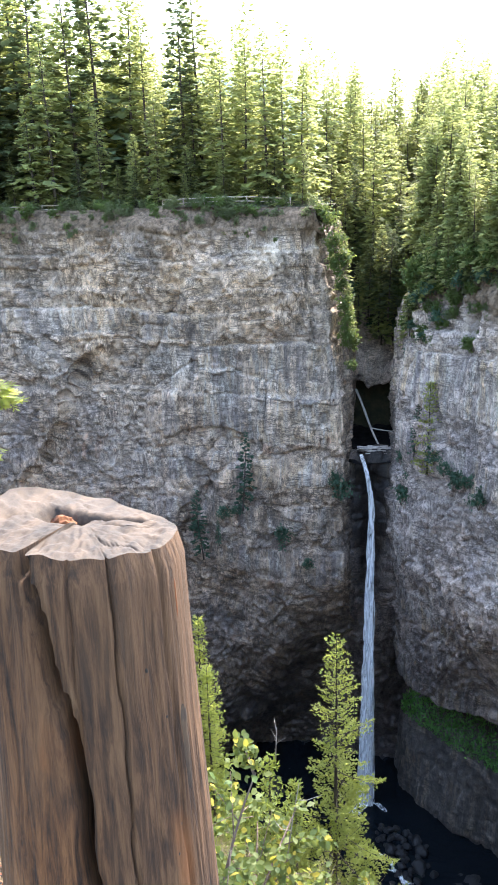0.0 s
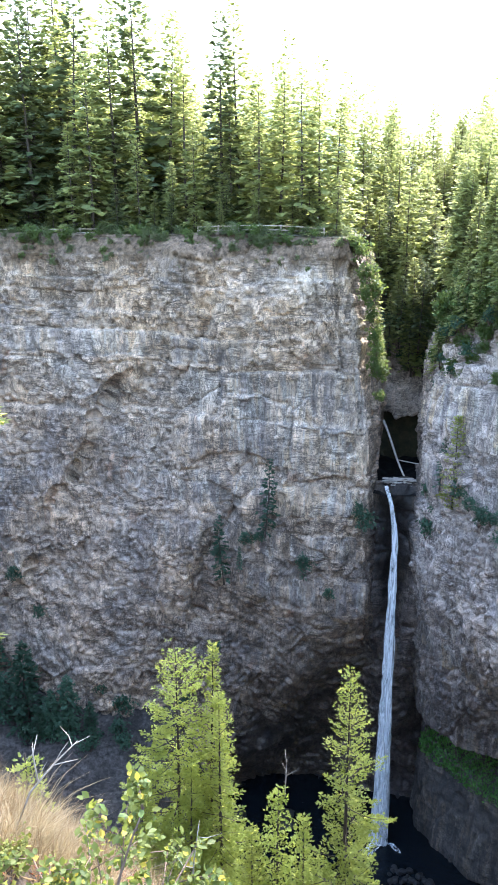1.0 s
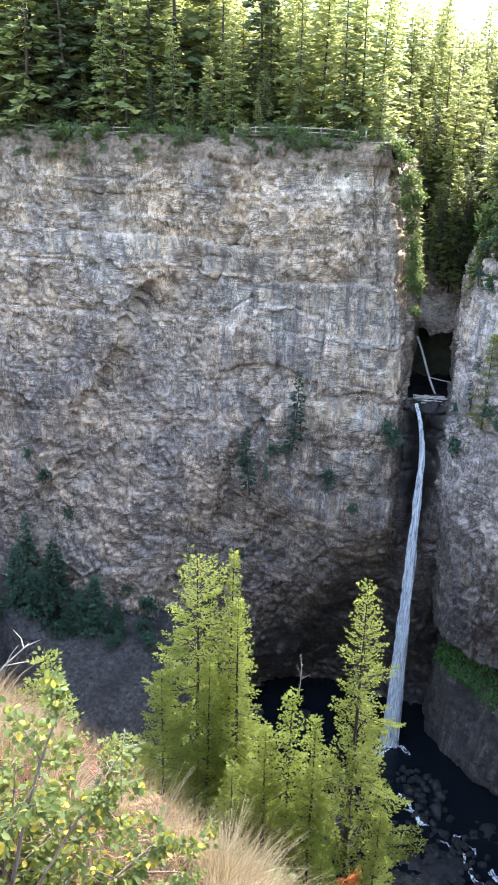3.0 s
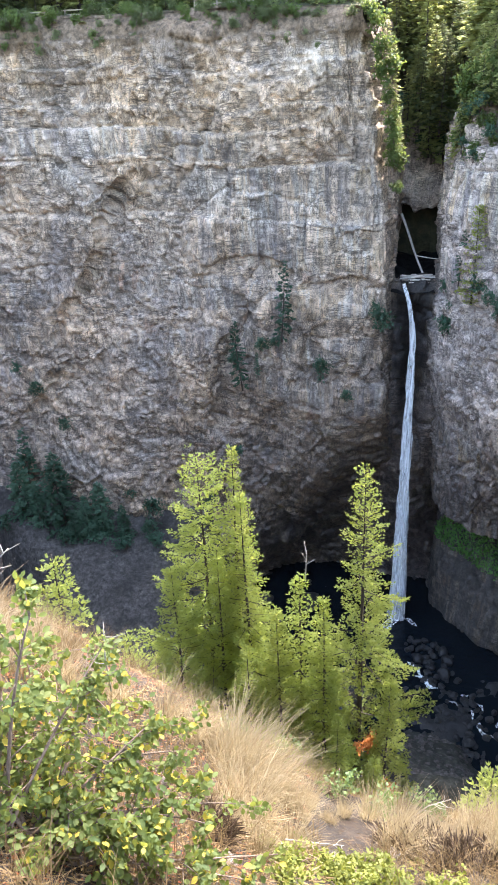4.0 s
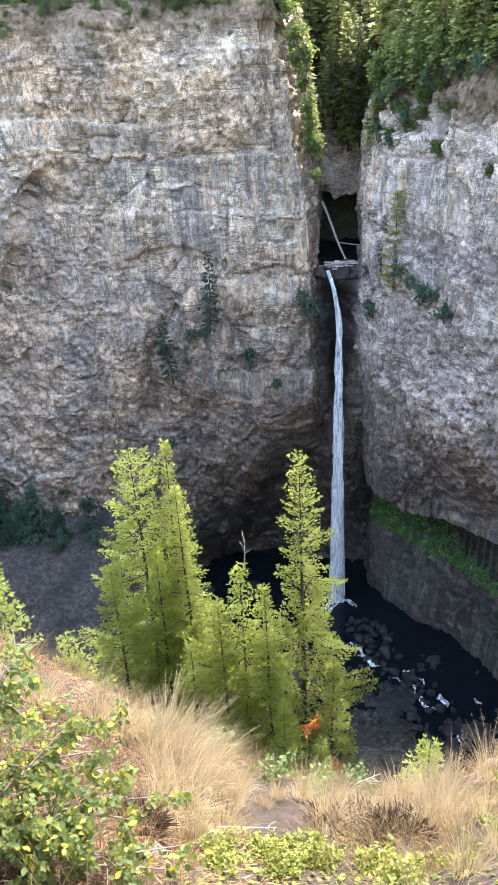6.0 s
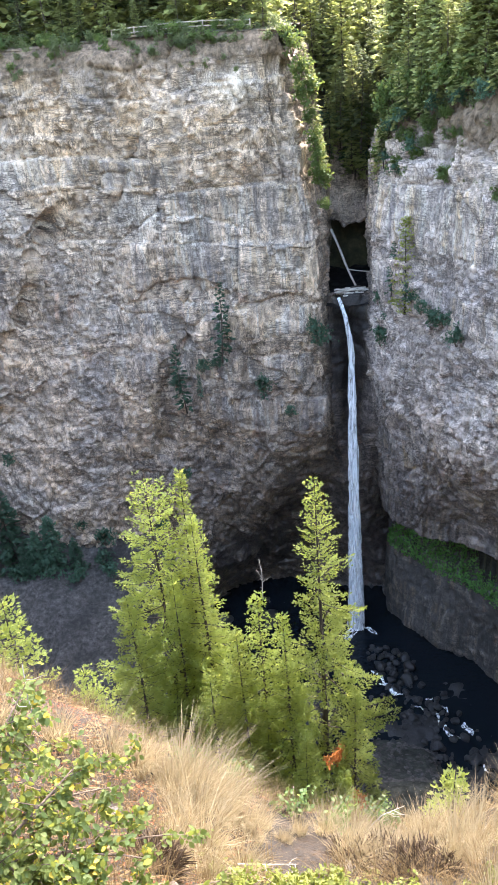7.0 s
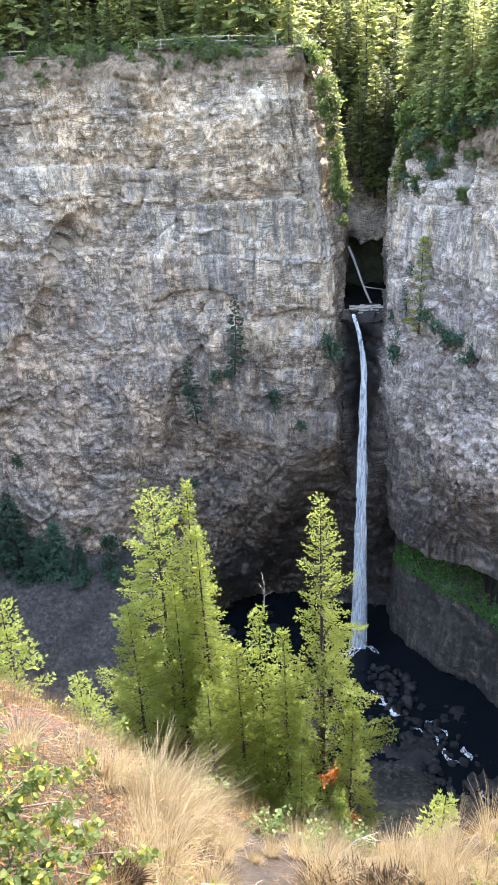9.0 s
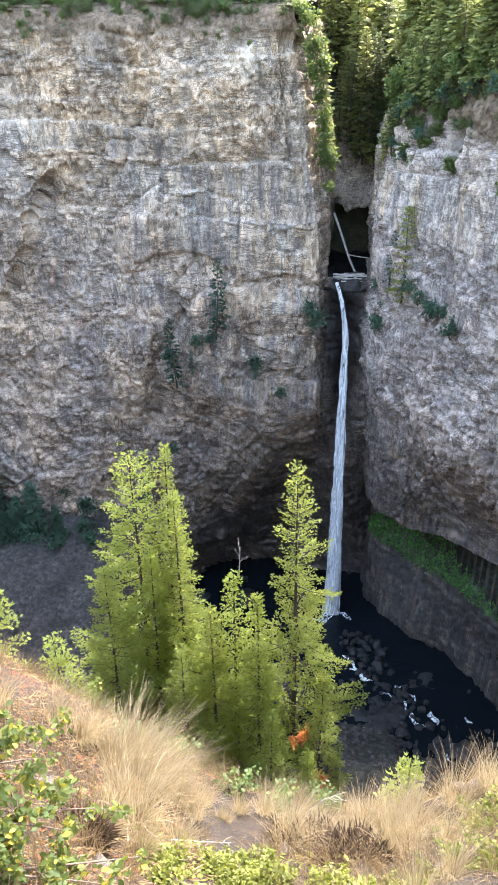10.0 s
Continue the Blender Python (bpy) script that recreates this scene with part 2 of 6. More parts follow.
def soil_material(name, stops, scale=3.0, bump_d=0.05):
    m, t, p = material(name)
    c = coords(t)
    a, b = noise_of(t, c, scale, 9, 0.7), noise_of(t, c, scale * 0.18, 5, 0.6)
    col = ramp(t, a, stops)
    col = mixed(t, ramp(t, b, [(0.35, (0.75,) * 3), (0.6, (0,) * 3)]), col, stops[0][1])
    t.links.new(col, p.inputs["Base Color"])
    p.inputs["Roughness"].default_value = 0.95
    bump(t, p, noise_of(t, c, scale * 4, 6, 0.75), 1.0, bump_d)
    return m


SOIL = soil_material("slope_soil", [(0.32, (0.008, 0.005, 0.003)), (0.45, (0.020, 0.012, 0.007)), (0.58, (0.042, 0.025, 0.014)), (0.75, (0.08, 0.054, 0.033))], 7.0, 0.03)
FOREST_FLOOR = soil_material("forest_floor", [(0.3, (0.035, 0.035, 0.02)), (0.5, (0.07, 0.065, 0.035)), (0.7, (0.13, 0.11, 0.06))], 0.6, 0.2)
SCREE = soil_material("scree_gravel", [(0.34, (0.035, 0.031, 0.028)), (0.5, (0.10, 0.089, 0.08)), (0.66, (0.19, 0.17, 0.153))], 1.6, 0.5)


BANK = soil_material("river_bank", [(0.34, (0.012, 0.013, 0.008)), (0.5, (0.036, 0.037, 0.026)), (0.66, (0.085, 0.08, 0.066))], 1.1, 0.35)


def leaf_material(name, a, b, glow, through_it=0.45):
    """Leaves and needles: a diffuse face and light that shines through."""
    m, t, p = material(name)
    c = coords(t)
    info = t.nodes.new("ShaderNodeObjectInfo")
    geo = t.nodes.new("ShaderNodeNewGeometry")
    col = mixed(t, geo.outputs["Random Per Island"], a, b)
    col = mixed(t, ramp(t, noise_of(t, c, 0.8, 4, 0.6), [(0.35, (0.6,) * 3), (0.6, (0,) * 3)]), col, a)
    hue = node(t, "ShaderNodeHueSaturation")
    val = node(t, "ShaderNodeMapRange")
    val.inputs["To Min"].default_value, val.inputs["To Max"].default_value = 0.7, 1.3
    t.links.new(info.outputs["Random"], val.inputs["Value"])
    t.links.new(val.outputs[0], hue.inputs["Value"])
    t.links.new(col, hue.inputs["Color"])
    t.links.new(hue.outputs[0], p.inputs["Base Color"])
    p.inputs["Roughness"].default_value = 0.6
    p.inputs["Specular IOR Level"].default_value = 0.25
    tr = node(t, "ShaderNodeBsdfTranslucent", Color=(*glow, 1))
    ms = node(t, "ShaderNodeMixShader", Fac=through_it)
    out = t.nodes["Material Output"]
    t.links.new(p.outputs[0], ms.inputs[1])
    t.links.new(tr.outputs[0], ms.inputs[2])
    t.links.new(ms.outputs[0], out.inputs["Surface"])
    return m


NEEDLE_FAR = leaf_material("far_needles", (0.14, 0.165, 0.07), (0.235, 0.25, 0.1), (0.52, 0.545, 0.19), 0.48)
NEEDLE_DARK = leaf_material("dark_needles", (0.08, 0.107, 0.055), (0.13, 0.155, 0.075), (0.25, 0.285, 0.11), 0.42)
NEEDLE_MID = leaf_material("fir_needles", (0.05, 0.078, 0.019), (0.125, 0.155, 0.036), (0.74, 0.78, 0.175), 0.46)
# needles of the cliff trees, the cool cast of shade put into their colour
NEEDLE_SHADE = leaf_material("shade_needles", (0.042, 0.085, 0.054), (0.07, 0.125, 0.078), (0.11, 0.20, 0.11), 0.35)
LEAF = leaf_material("shrub_leaf", (0.036, 0.064, 0.018), (0.125, 0.145, 0.034), (0.27, 0.295, 0.055), 0.40)
LEAF_BRIGHT = leaf_material("bright_leaf", (0.05, 0.085, 0.027), (0.09, 0.125, 0.036), (0.20, 0.25, 0.06), 0.38)
STRAW = leaf_material("dry_grass", (0.075, 0.046, 0.021), (0.27, 0.19, 0.098), (0.21, 0.145, 0.07), 0.4)
STRAW_PALE = leaf_material("pale_bunchgrass", (0.16, 0.115, 0.06), (0.56, 0.465, 0.32), (0.37, 0.29, 0.165), 0.42)
MOSS = leaf_material("low_green_plants", (0.07, 0.085, 0.016), (0.17, 0.17, 0.03), (0.22, 0.23, 0.03), 0.3)
RUST_LEAF = leaf_material("rust_leaf", (0.30, 0.10, 0.03), (0.40, 0.17, 0.05), (0.5, 0.2, 0.05), 0.4)


def bark_material(name, a, b, scale=6.0):
    m, t, p = material(name)
    n = noise_of(t, coords(t, (1, 1, 0.2)), scale, 7, 0.7, 0.3)
    t.links.new(ramp(t, n, [(0.35, a), (0.65, b)]), p.inputs["Base Color"])
    p.inputs["Roughness"].default_value = 0.92
    bump(t, p, n, 0.8, 0.04)
    return m


BARK = bark_material("bark", (0.045, 0.035, 0.028), (0.12, 0.095, 0.075))
BARK_DARK = bark_material("fir_bark", (0.022, 0.016, 0.012), (0.065, 0.048, 0.036))
TWIG = bark_material("grey_twig", (0.25, 0.22, 0.19), (0.45, 0.41, 0.36), 20)
DRIFTWOOD = bark_material("driftwood", (0.34, 0.30, 0.26), (0.58, 0.54, 0.49), 3)
RAILWOOD = bark_material("rail_wood", (0.28, 0.22, 0.17), (0.48, 0.40, 0.32), 3)
STEM = bark_material("stem", (0.09, 0.06, 0.045), (0.2, 0.14, 0.1), 25)


# ---- plan of the place ----
def right_x(y):
    """Plan of the canyon's right wall at its upper edge."""
    return np.interp(y, [0, 28, 50, 72, 85.5, 97, 106, 112, 128, 160], [76, 52, 36, 21, 13, 6.2, 1.2, 0.6, 0.6, 6])


def crest_ratio(a):
    """How far the brink of the near slope lies below eye height, by bearing."""
    return np.interp(a, [-1.2, -0.66, -0.45, -0.22, -0.04, 0.12, 0.29, 0.7], [0.86, 1.09, 1.25, 1.38, 1.42, 1.39, 1.24, 1.1])


def ground_height(x, y):
    x, y = np.asarray(x, float), np.asarray(y, float)
    yy = np.maximum(y - 0.67, 0.05)
    a = np.clip((x - 0.83) / np.maximum(yy, 2.0), -1.2, 0.7)
    c = crest_ratio(a)
    m = (93.9 - 95.46 + 4.33 * c) / 4.1
    near = 93.9 - np.clip(y - 0.9, 0, None) * m
    near = near - 0.5 * np.sin(np.pi * np.clip((y - 0.9) / 4.1, 0, 1)) * smooth(-1.6, -0.7, x)
    near = near + 0.10 * fbm(x * 0.8, y * 0.8, 0, 3, 4) * smooth(1.0, 2.5, y)
    extra = np.interp(a, [-0.6, -0.35, -0.2, -0.02, 0.06, 0.7], [0.05, 0.05, 0.10, 0.25, 0.95, 1.2])
    drop = smooth(5.0, 9.0, y)
    low = 95.46 - (c + extra * drop) * yy + (0.5 * fbm(x * 0.25, y * 0.25, 0, 8, 4)) * drop
    z = np.where(y < 5.0, near, np.minimum(low, 91.5))
    bank = np.interp(y, [30, 58, 66, 76, 83, 92], [34, 23, 13, 5.0, -0.4, -3.0]) + 1.2 * fbm(x * 0.15, y * 0.15, 0, 12, 4)
    bank = np.where(a < -0.02, bank - 3, bank) - 14 * smooth(7, 17, x)
    z = np.where(y > 9, np.maximum(z, np.minimum(bank, 60)), z)
    # gravel fan below the far wall
    fan = 6 + 0.32 * (y - 66) + 0.10 * (-x - 35) + 1.1 * fbm(x * 0.2, y * 0.2, 0, 21, 4) + 0.8 * np.abs(vnoise((x + 0.5 * y) * 0.35, y * 0.08, 0, 22)) + 1.6 * smooth(84, 89, y + 0.3 * (x + 45))
    edge = smooth(-3, 3, (x + y) - 26 + 3 * vnoise(x * 0.1, y * 0.1, 0, 4)) * smooth(-28, -36, x)
    z = np.where((y > 52) & (y < 131), np.maximum(z * (1 - edge) + np.maximum(fan, z) * edge, -4), z)
    # behind the camera the land goes on
    z = np.where(y < 0.9, 93.9 + np.clip(-y, 0, 400) * 0.03 + 0.15 * fbm(x * 0.15, y * 0.15, 0, 31, 3), z)
    # beyond the canyon
    out = ((y > 131) | ((x > right_x(y) + 16) & (y <= 131))) & (y > 0.9)
    z = np.where(out, plateau_height(x, y), z)
    left_end = (x < -110) | (x > 95)
    return np.where(left_end & (y > 0.9) & (y <= 131), 95.0, z)


def plateau_height(x, y):
    """The forested land beyond the canyon's walls, with the creek's valley."""
    x, y = np.asarray(x, float), np.asarray(y, float)
    hill = 14 * smooth(150, 420, y) + 120 * smooth(400, 2200, y)
    north = 95.2 + 0.05 * np.clip(y - 110, 0, 60) + 0.5 * fbm(x * 0.08, y * 0.08, 0, 41, 3) + hill
    east = 87.6 + 0.13 * np.clip(y - 100, 0, 160) + 0.16 * np.clip(x - right_x(y), 0, 90) + 0.12 * np.clip(100 - y, 0, 20) + 0.6 * fbm(x * 0.07, y * 0.07, 0, 43, 3) + hill
    xv = -3.0 + 0.04 * (y - 110)
    floor = 80 + 0.28 * (y - 127)
    side = np.maximum(floor + np.clip(np.abs(x - xv) - 2.5, 0, None) * 1.35, floor)
    top = np.where(x < xv, north, east)
    return np.where(y > 126, np.minimum(top, side), top)


def ground_z(x, y):
    if 106 < y < 109.2 and x < -9:
        return 92.5 + 4.5 * (0.5 - math.sin(math.asin(1 - 2 * (y - 106) / 3.2) / 3)) - 0.3 if y < 107.5 else 95.3
    over = y > 106.5 or x > right_x(y) + 1.5
    return float((plateau_height if over and y > 14 else ground_height)(np.array([x]), np.array([y]))[0])


def spaced(*runs):
    """Coordinates in runs of (start, end, step)."""
    return np.unique(np.concatenate([np.arange(a, b, s) for a, b, s in runs]).round(4))


gx = spaced((-3000, -300, 150), (-300, -112, 12), (-112, -24, 1.6), (-24, -5, 0.8), (-5, 5, 0.09), (5, 24, 0.8), (24, 98, 1.6), (98, 300, 12), (300, 3001, 150))
gy = spaced((-900, -60, 120), (-60, -2, 4), (-2, 1, 0.3), (1, 7, 0.07), (7, 15, 0.5), (15, 135, 1.0), (135, 260, 4), (260, 500, 20), (500, 3601, 120))
X, Y = np.meshgrid(gx, gy)
Z = ground_height(X, Y)
gm = mesh_of("ground", np.stack([X, Y, Z], -1).reshape(-1, 3), grid_faces(len(gy), len(gx)), None, True)
for mt in (SOIL, FOREST_FLOOR, SCREE, BANK):
    gm.materials.append(mt)
fc = np.stack([(X[:-1, :-1] + X[1:, 1:]) / 2, (Y[:-1, :-1] + Y[1:, 1:]) / 2], -1).reshape(-1, 2)
kind_of = np.where(fc[:, 1] < 14, 0, np.where(fc[:, 1] > 131, 1, np.where(fc[:, 1] > 50, 2, 0)))
kind_of = np.where((fc[:, 0] > -22) & (kind_of == 2), 3, kind_of)
kind_of = np.where((fc[:, 0] > right_x(fc[:, 1]) + 16) & (fc[:, 1] > 14), 1, kind_of)
gm.polygons.foreach_set("material_index", kind_of.astype(np.int32))
ground = tagged(new("ground", gm), "steep dry grassy slope, gravel fan and forested plateau round a canyon", "ground", kind="structure")

px0, py0 = np.meshgrid(np.arange(-112, 99, 1.0), np.arange(1, 136, 1.0))
pf = grid_faces(*px0.shape)
mx, my = px0.ravel()[pf].mean(1), py0.ravel()[pf].mean(1)
keep = ((my > 108.4) & (mx < -9.6)) | (mx > right_x(my) + 2.4)
plateau = mesh_of("plateau", np.stack([px0, py0, plateau_height(px0, py0) + 0.05], -1).reshape(-1, 3), pf[keep], FOREST_FLOOR, True)
plateau = tagged(new("ground_plateau", plateau), "forest floor along the canyon rim", "ground", kind="structure")


# ---- cliffs ----
def beds(seed, fixed=()):
    """Heights at which one bed of lava ends and the next begins."""
    g = np.random.default_rng(seed)
    zs = [-12.0]
    while zs[-1] < 104:
        zs.append(zs[-1] + g.uniform(1.5, 4.6))
    zs = [z for z in zs if all(not lo - 0.9 < z < hi + 0.9 for lo, hi in fixed)]
    return np.array(sorted(zs + [q for pair in fixed for q in pair]))


def columns(u, key, seed):
    """Uneven upright pieces along u, row by row: the piece's random number, the place across it (-1 to 1), and its own key."""
    i = np.floor(u)
    best, second, who = np.full(u.shape, 9.0), np.full(u.shape, 9.0), np.zeros(u.shape)
    for a in (-1, 0, 1):
        pos = i + a + 0.15 + 0.7 * hashed(i + a, key, key * 0, seed)
        d = np.abs(u - pos)
        nearer = d < best
        second = np.where(nearer, best, np.minimum(second, d))
        who = np.where(nearer, i + a, who)
        best = np.where(nearer, d, best)
    return hashed(who, key, key * 0, seed + 3), second - best, who


def blocks(s, z, seed, fixed=(), tall_from=-99.0):
    """Relief of broken lava in metres outwards (ledges, columns, rubble), and the tones of its pieces."""
    bound = beds(seed, fixed)
    wave = 0.9 * fbm(s * 0.045, z * 0.05, 0, seed, 3) + 0.30 * vnoise(s * 0.35, z * 0.3, 0, seed + 2)
    zw = z + wave
    i = np.clip(np.searchsorted(bound, zw) - 1, 0, len(bound) - 2)
    tall = bound[i + 1] - bound[i]
    f = (zw - bound[i]) / tall
    key = i.astype(float)
    bedded = (0.12 + 0.88 * smooth(-0.30, 0.25, vnoise(s * 0.07, z * 0.07, 0, seed + 30) + 0.25 * smooth(45, 75, z))) * (0.3 + 0.7 * smooth(48, 66, z))
    colum = smooth(3.0, 3.8, tall) * smooth(-0.45, 0.1, vnoise(s * 0.06, z * 0.1, 0, seed + 31) + 0.5 * (tall > 6))
    colum = colum * (1 - (tall > 6) * (1 - smooth(tall_from - 10, tall_from, s)))
    out = 2.0 * fbm(s * 0.045, z * 0.035, 0, seed + 1, 4) + 0.5 * vnoise(s * 0.16, z * 0.1, 0, seed + 32)
    # beds stand back or forward by stretches, lean out, and end in a shadowed joint
    stretch, gap, _ = columns(s / 8.0 + key * 3.7, key, seed + 4)
    out = out + bedded * (1.1 * (stretch - 0.5) + (0.7 * hashed(key, key * 0, key * 0, seed + 5) + 0.1) * (f - 0.5) * np.minimum(tall, 3.5) * 0.30)
    near = np.minimum(f, 1 - f) * tall
    open_joint = smooth(0.0, 0.35, vnoise(s * 0.16, key * 3.1, 0, seed + 33))
    out = out - 0.55 * bedded * open_joint * np.exp(-((near / 0.22) ** 2))
    # buttresses and clefts
    tilt, edge, big = cells((s + 2.0 * vnoise(s * 0.2, z * 0.2, 0, seed + 42)) / 6.0, (z + 2 * wave) / 12.0, seed + 20)
    out = out + 0.9 * (big - 0.5) + 0.5 * tilt - 0.5 * (1 - smooth(0, 0.06, edge)) * smooth(0.2, 0.5, big)
    # columns, snapped off at uneven heights
    ws = s + 0.30 * vnoise(s * 0.5, z * 0.35, 0, seed + 40) + 0.12 * vnoise(s * 1.7, z * 1.1, 0, seed + 44)
    wide = 0.55 + 0.75 * hashed(key, key * 0, key * 0, seed + 6)
    rnd, side, who = columns(ws / wide, key, seed + 7)
    snap = np.floor((zw + 9 * rnd) / (1.0 + 2.4 * hashed(who, key, key * 0, seed + 8)))
    piece = hashed(who, key, snap, seed + 9)
    col_out = 0.45 * (piece - 0.5) + 0.22 * np.clip(side, 0, 0.6) - 0.22 * (1 - smooth(0, 0.14, side))
    # rubble: tilted blocks at three sizes
    wz = z + 0.5 * vnoise(s * 0.5, z * 0.5, 0, seed + 41)
    tilt_a, edge_a, id_a = cells((ws + 0.35 * wz) / 1.25, wz / 1.9, seed + 25)
    tilt_b, edge_b, id_b = cells((ws - 0.25 * wz) / 0.7, wz / 0.9 + 0.15 * ws, seed + 26)
    tilt_c, _, id_c = cells(ws / 0.45 + 7, wz / 0.36, seed + 27)
    rub_out = 0.55 * (id_a - 0.5) + 1.3 * tilt_a - 0.22 * (1 - smooth(0, 0.12, edge_a)) + 0.34 * (id_b - 0.5) + 0.75 * tilt_b - 0.10 * (1 - smooth(0, 0.15, edge_b))
    out = out + colum * col_out + (1 - colum) * rub_out + (0.6 - 0.3 * colum) * (0.26 * (id_c - 0.5) + 0.42 * tilt_c)
    out = out + 0.06 * fbm(s * 1.6, z * 1.6, 0, seed + 10, 2)
    tone = colum * (0.25 * big + 0.55 * piece + 0.2 * id_c) + (1 - colum) * (0.25 * big + 0.4 * id_a + 0.35 * id_b)
    bed = 0.55 * hashed(key, key * 0, key * 0, seed + 11) + 0.45 * stretch
    return 0.85 * out, np.stack([np.clip(0.5 + 1.35 * (tone - 0.5), 0, 1), bed, colum, np.ones_like(colum)], -1)


def cliff(name, label, plan, s, z, seed, mat, shape=None, relief=1.0, calm=999.0, fine=(0.0, 9999.0), fixed=(), tall_from=-99.0):
    """A rock face over a plan curve (list of x, y); shape moves its points (x, y, z) -> (x, y, z) before the relief."""
    plan = np.array(plan, float)
    run = np.concatenate([[0], np.cumsum(np.hypot(*np.diff(plan, axis=0).T))])
    even = np.arange(0, run[-1], 0.25)
    ax, ay = np.interp(even, run, plan[:, 0]), np.interp(even, run, plan[:, 1])
    for _ in range(2):
        ax, ay = (np.convolve(np.pad(q, 10, "edge"), np.ones(9) / 9, "same")[10:-10] for q in (ax, ay))
    lo, hi = fine[0], min(fine[1], run[-1])
    s = np.concatenate([np.arange(0, lo, 1.2), np.arange(lo, hi, s), np.arange(hi, run[-1], 1.2)])
    S, ZZ = np.meshgrid(s, z)
    P = np.stack([np.interp(S, even, ax), np.interp(S, even, ay), ZZ], -1)
    if shape:
        P = shape(P)
    ds, dz = np.gradient(P, axis=1), np.gradient(P, axis=0)
    nrm = np.cross(ds, dz)
    nrm /= np.linalg.norm(nrm, axis=-1)[..., None] + 1e-9
    out, tones = blocks(S, ZZ, seed, fixed, tall_from)
    P = P + nrm * (relief * out * (1 - 0.85 * smooth(calm - 4.5, calm, ZZ)))[..., None]
    m = mesh_of(name, P.reshape(-1, 3), grid_faces(len(z), len(s)), mat, False)
    m.attributes.new("rock", "FLOAT_COLOR", "POINT").data.foreach_set("color", tones.astype(np.float32).ravel())
    return tagged(new(name, m), label, "cliff", kind="structure")


def main_shape(P):
    x, y, z = P[..., 0], P[..., 1], P[..., 2]
    ez = np.interp(x, [-46, -36, -28, -24, -19, -12, -6.5, 0], [-14, -6, 10, 17, 25, 34, 40, 42])
    ez = ez + 2.0 * fbm(x * 0.13, z * 0.1, 0, 55, 3)
    cave = smooth(-9, 26, ez - z) * 13.5 + np.clip(ez - z, 0, 40) * 0.12
    batter = np.clip(70 - z, 0, 70) * 0.07 * smooth(-30, -48, x)
    corner = smooth(-16, -8, x)
    lean = np.interp(z, [0, 44, 53, 63, 71, 80, 88, 96], [2.6, 2.4, 2.2, 1.4, 0.8, -0.8, -1.9, -2.6])
    top = smooth(92.5, 97, z) * 3.2
    # two long clefts, the wall set back on one side of the first
    bend = 1.2 * fbm(z * 0.15, z * 0, 0, 57, 3)
    cleft_a = x - np.interp(z, [34, 43, 49, 57, 64, 69, 74, 78], [-64, -60, -57.5, -55, -49.5, -48.5, -44.5, -41]) + 0.6 * bend + 1.1 * fbm(x * 0.5, z * 0.5, 0, 54, 2)
    fade_a = smooth(30, 42, z) * smooth(80, 72, z)
    rib = fade_a * (0.7 * np.exp(-((cleft_a / 0.8) ** 2)) + 0.7 * smooth(-0.3, 0.5, cleft_a) * smooth(16, 6, cleft_a) - 0.8 * smooth(0.8, -1.5, cleft_a) * smooth(-14, -4, cleft_a))
    cleft_b = x - np.interp(z, [70, 80, 85, 90, 95], [-38, -32.3, -29.5, -26, -24.3]) + 0.4 * bend
    rib = rib + (1.2 * np.exp(-((cleft_b / 0.7) ** 2)) + 0.8 * smooth(0.2, -0.6, cleft_b) * smooth(-9, -3, cleft_b)) * smooth(70, 80, z)
    cleft_c = x - np.interp(z, [30, 50, 66], [-34, -30, -24]) - bend
    rib = rib + 1.3 * np.exp(-((cleft_c / 1.0) ** 2)) * smooth(30, 40, z) * smooth(66, 60, z)
    sill = -1.1 * smooth(70.0, 69.4, z + 0.25 * bend) * smooth(-24, -17, x)
    arch = 65.2 - 0.055 * (x + 27) ** 2 + 0.3 * bend
    sill = sill + 0.9 * smooth(0.5, 0.0, z - arch) * smooth(-6, -0.5, z - arch) * smooth(-35, -32, x) * smooth(-19, -22, x)
    rib = rib + sill
    turned = smooth(106.4, 108.4, y) * (x > -10)
    return np.stack([x + corner * lean - 1.3 * top * turned, y + cave - batter + top * (1 - turned) + rib, np.minimum(z, 95.5 - 2.7 * turned)], -1)


main_plan = [(-112, 84), (-98, 97), (-84, 103), (-62, 106), (-30, 106), (-11, 105.6), (-7.6, 107.2), (-7.0, 112), (-7.2, 132)]
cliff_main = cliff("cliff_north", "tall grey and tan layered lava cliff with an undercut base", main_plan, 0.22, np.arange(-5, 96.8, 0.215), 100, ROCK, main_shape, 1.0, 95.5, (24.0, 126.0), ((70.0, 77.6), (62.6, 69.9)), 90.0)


def right_shape(P):
    x, y, z = P[..., 0], P[..., 1], P[..., 2]
    foot_x = np.interp(y, [50, 72, 85.5, 91, 97, 106, 113, 132], [47, 31, 21.4, 13.5, 7.5, 3.0, 1.5, 1.5])
    foot_y = np.interp(y, [50, 72, 85.5, 91, 97, 106, 113, 132], [58, 81, 94, 100.5, 101.5, 107, 113, 132])
    t = smooth(52, 25, z)
    top = np.interp(y, [70, 85, 100, 106, 118, 128], [91, 90, 87.5, 86.5, 84, 82])
    lid = smooth(-4, 3, z - top)
    return np.stack([x * (1 - t) + foot_x * t + 3.0 * lid + np.clip(z - 72, 0, 30) * 0.11, y * (1 - t) + foot_y * t + 2.0 * lid, np.minimum(z, top + 0.6)], -1)


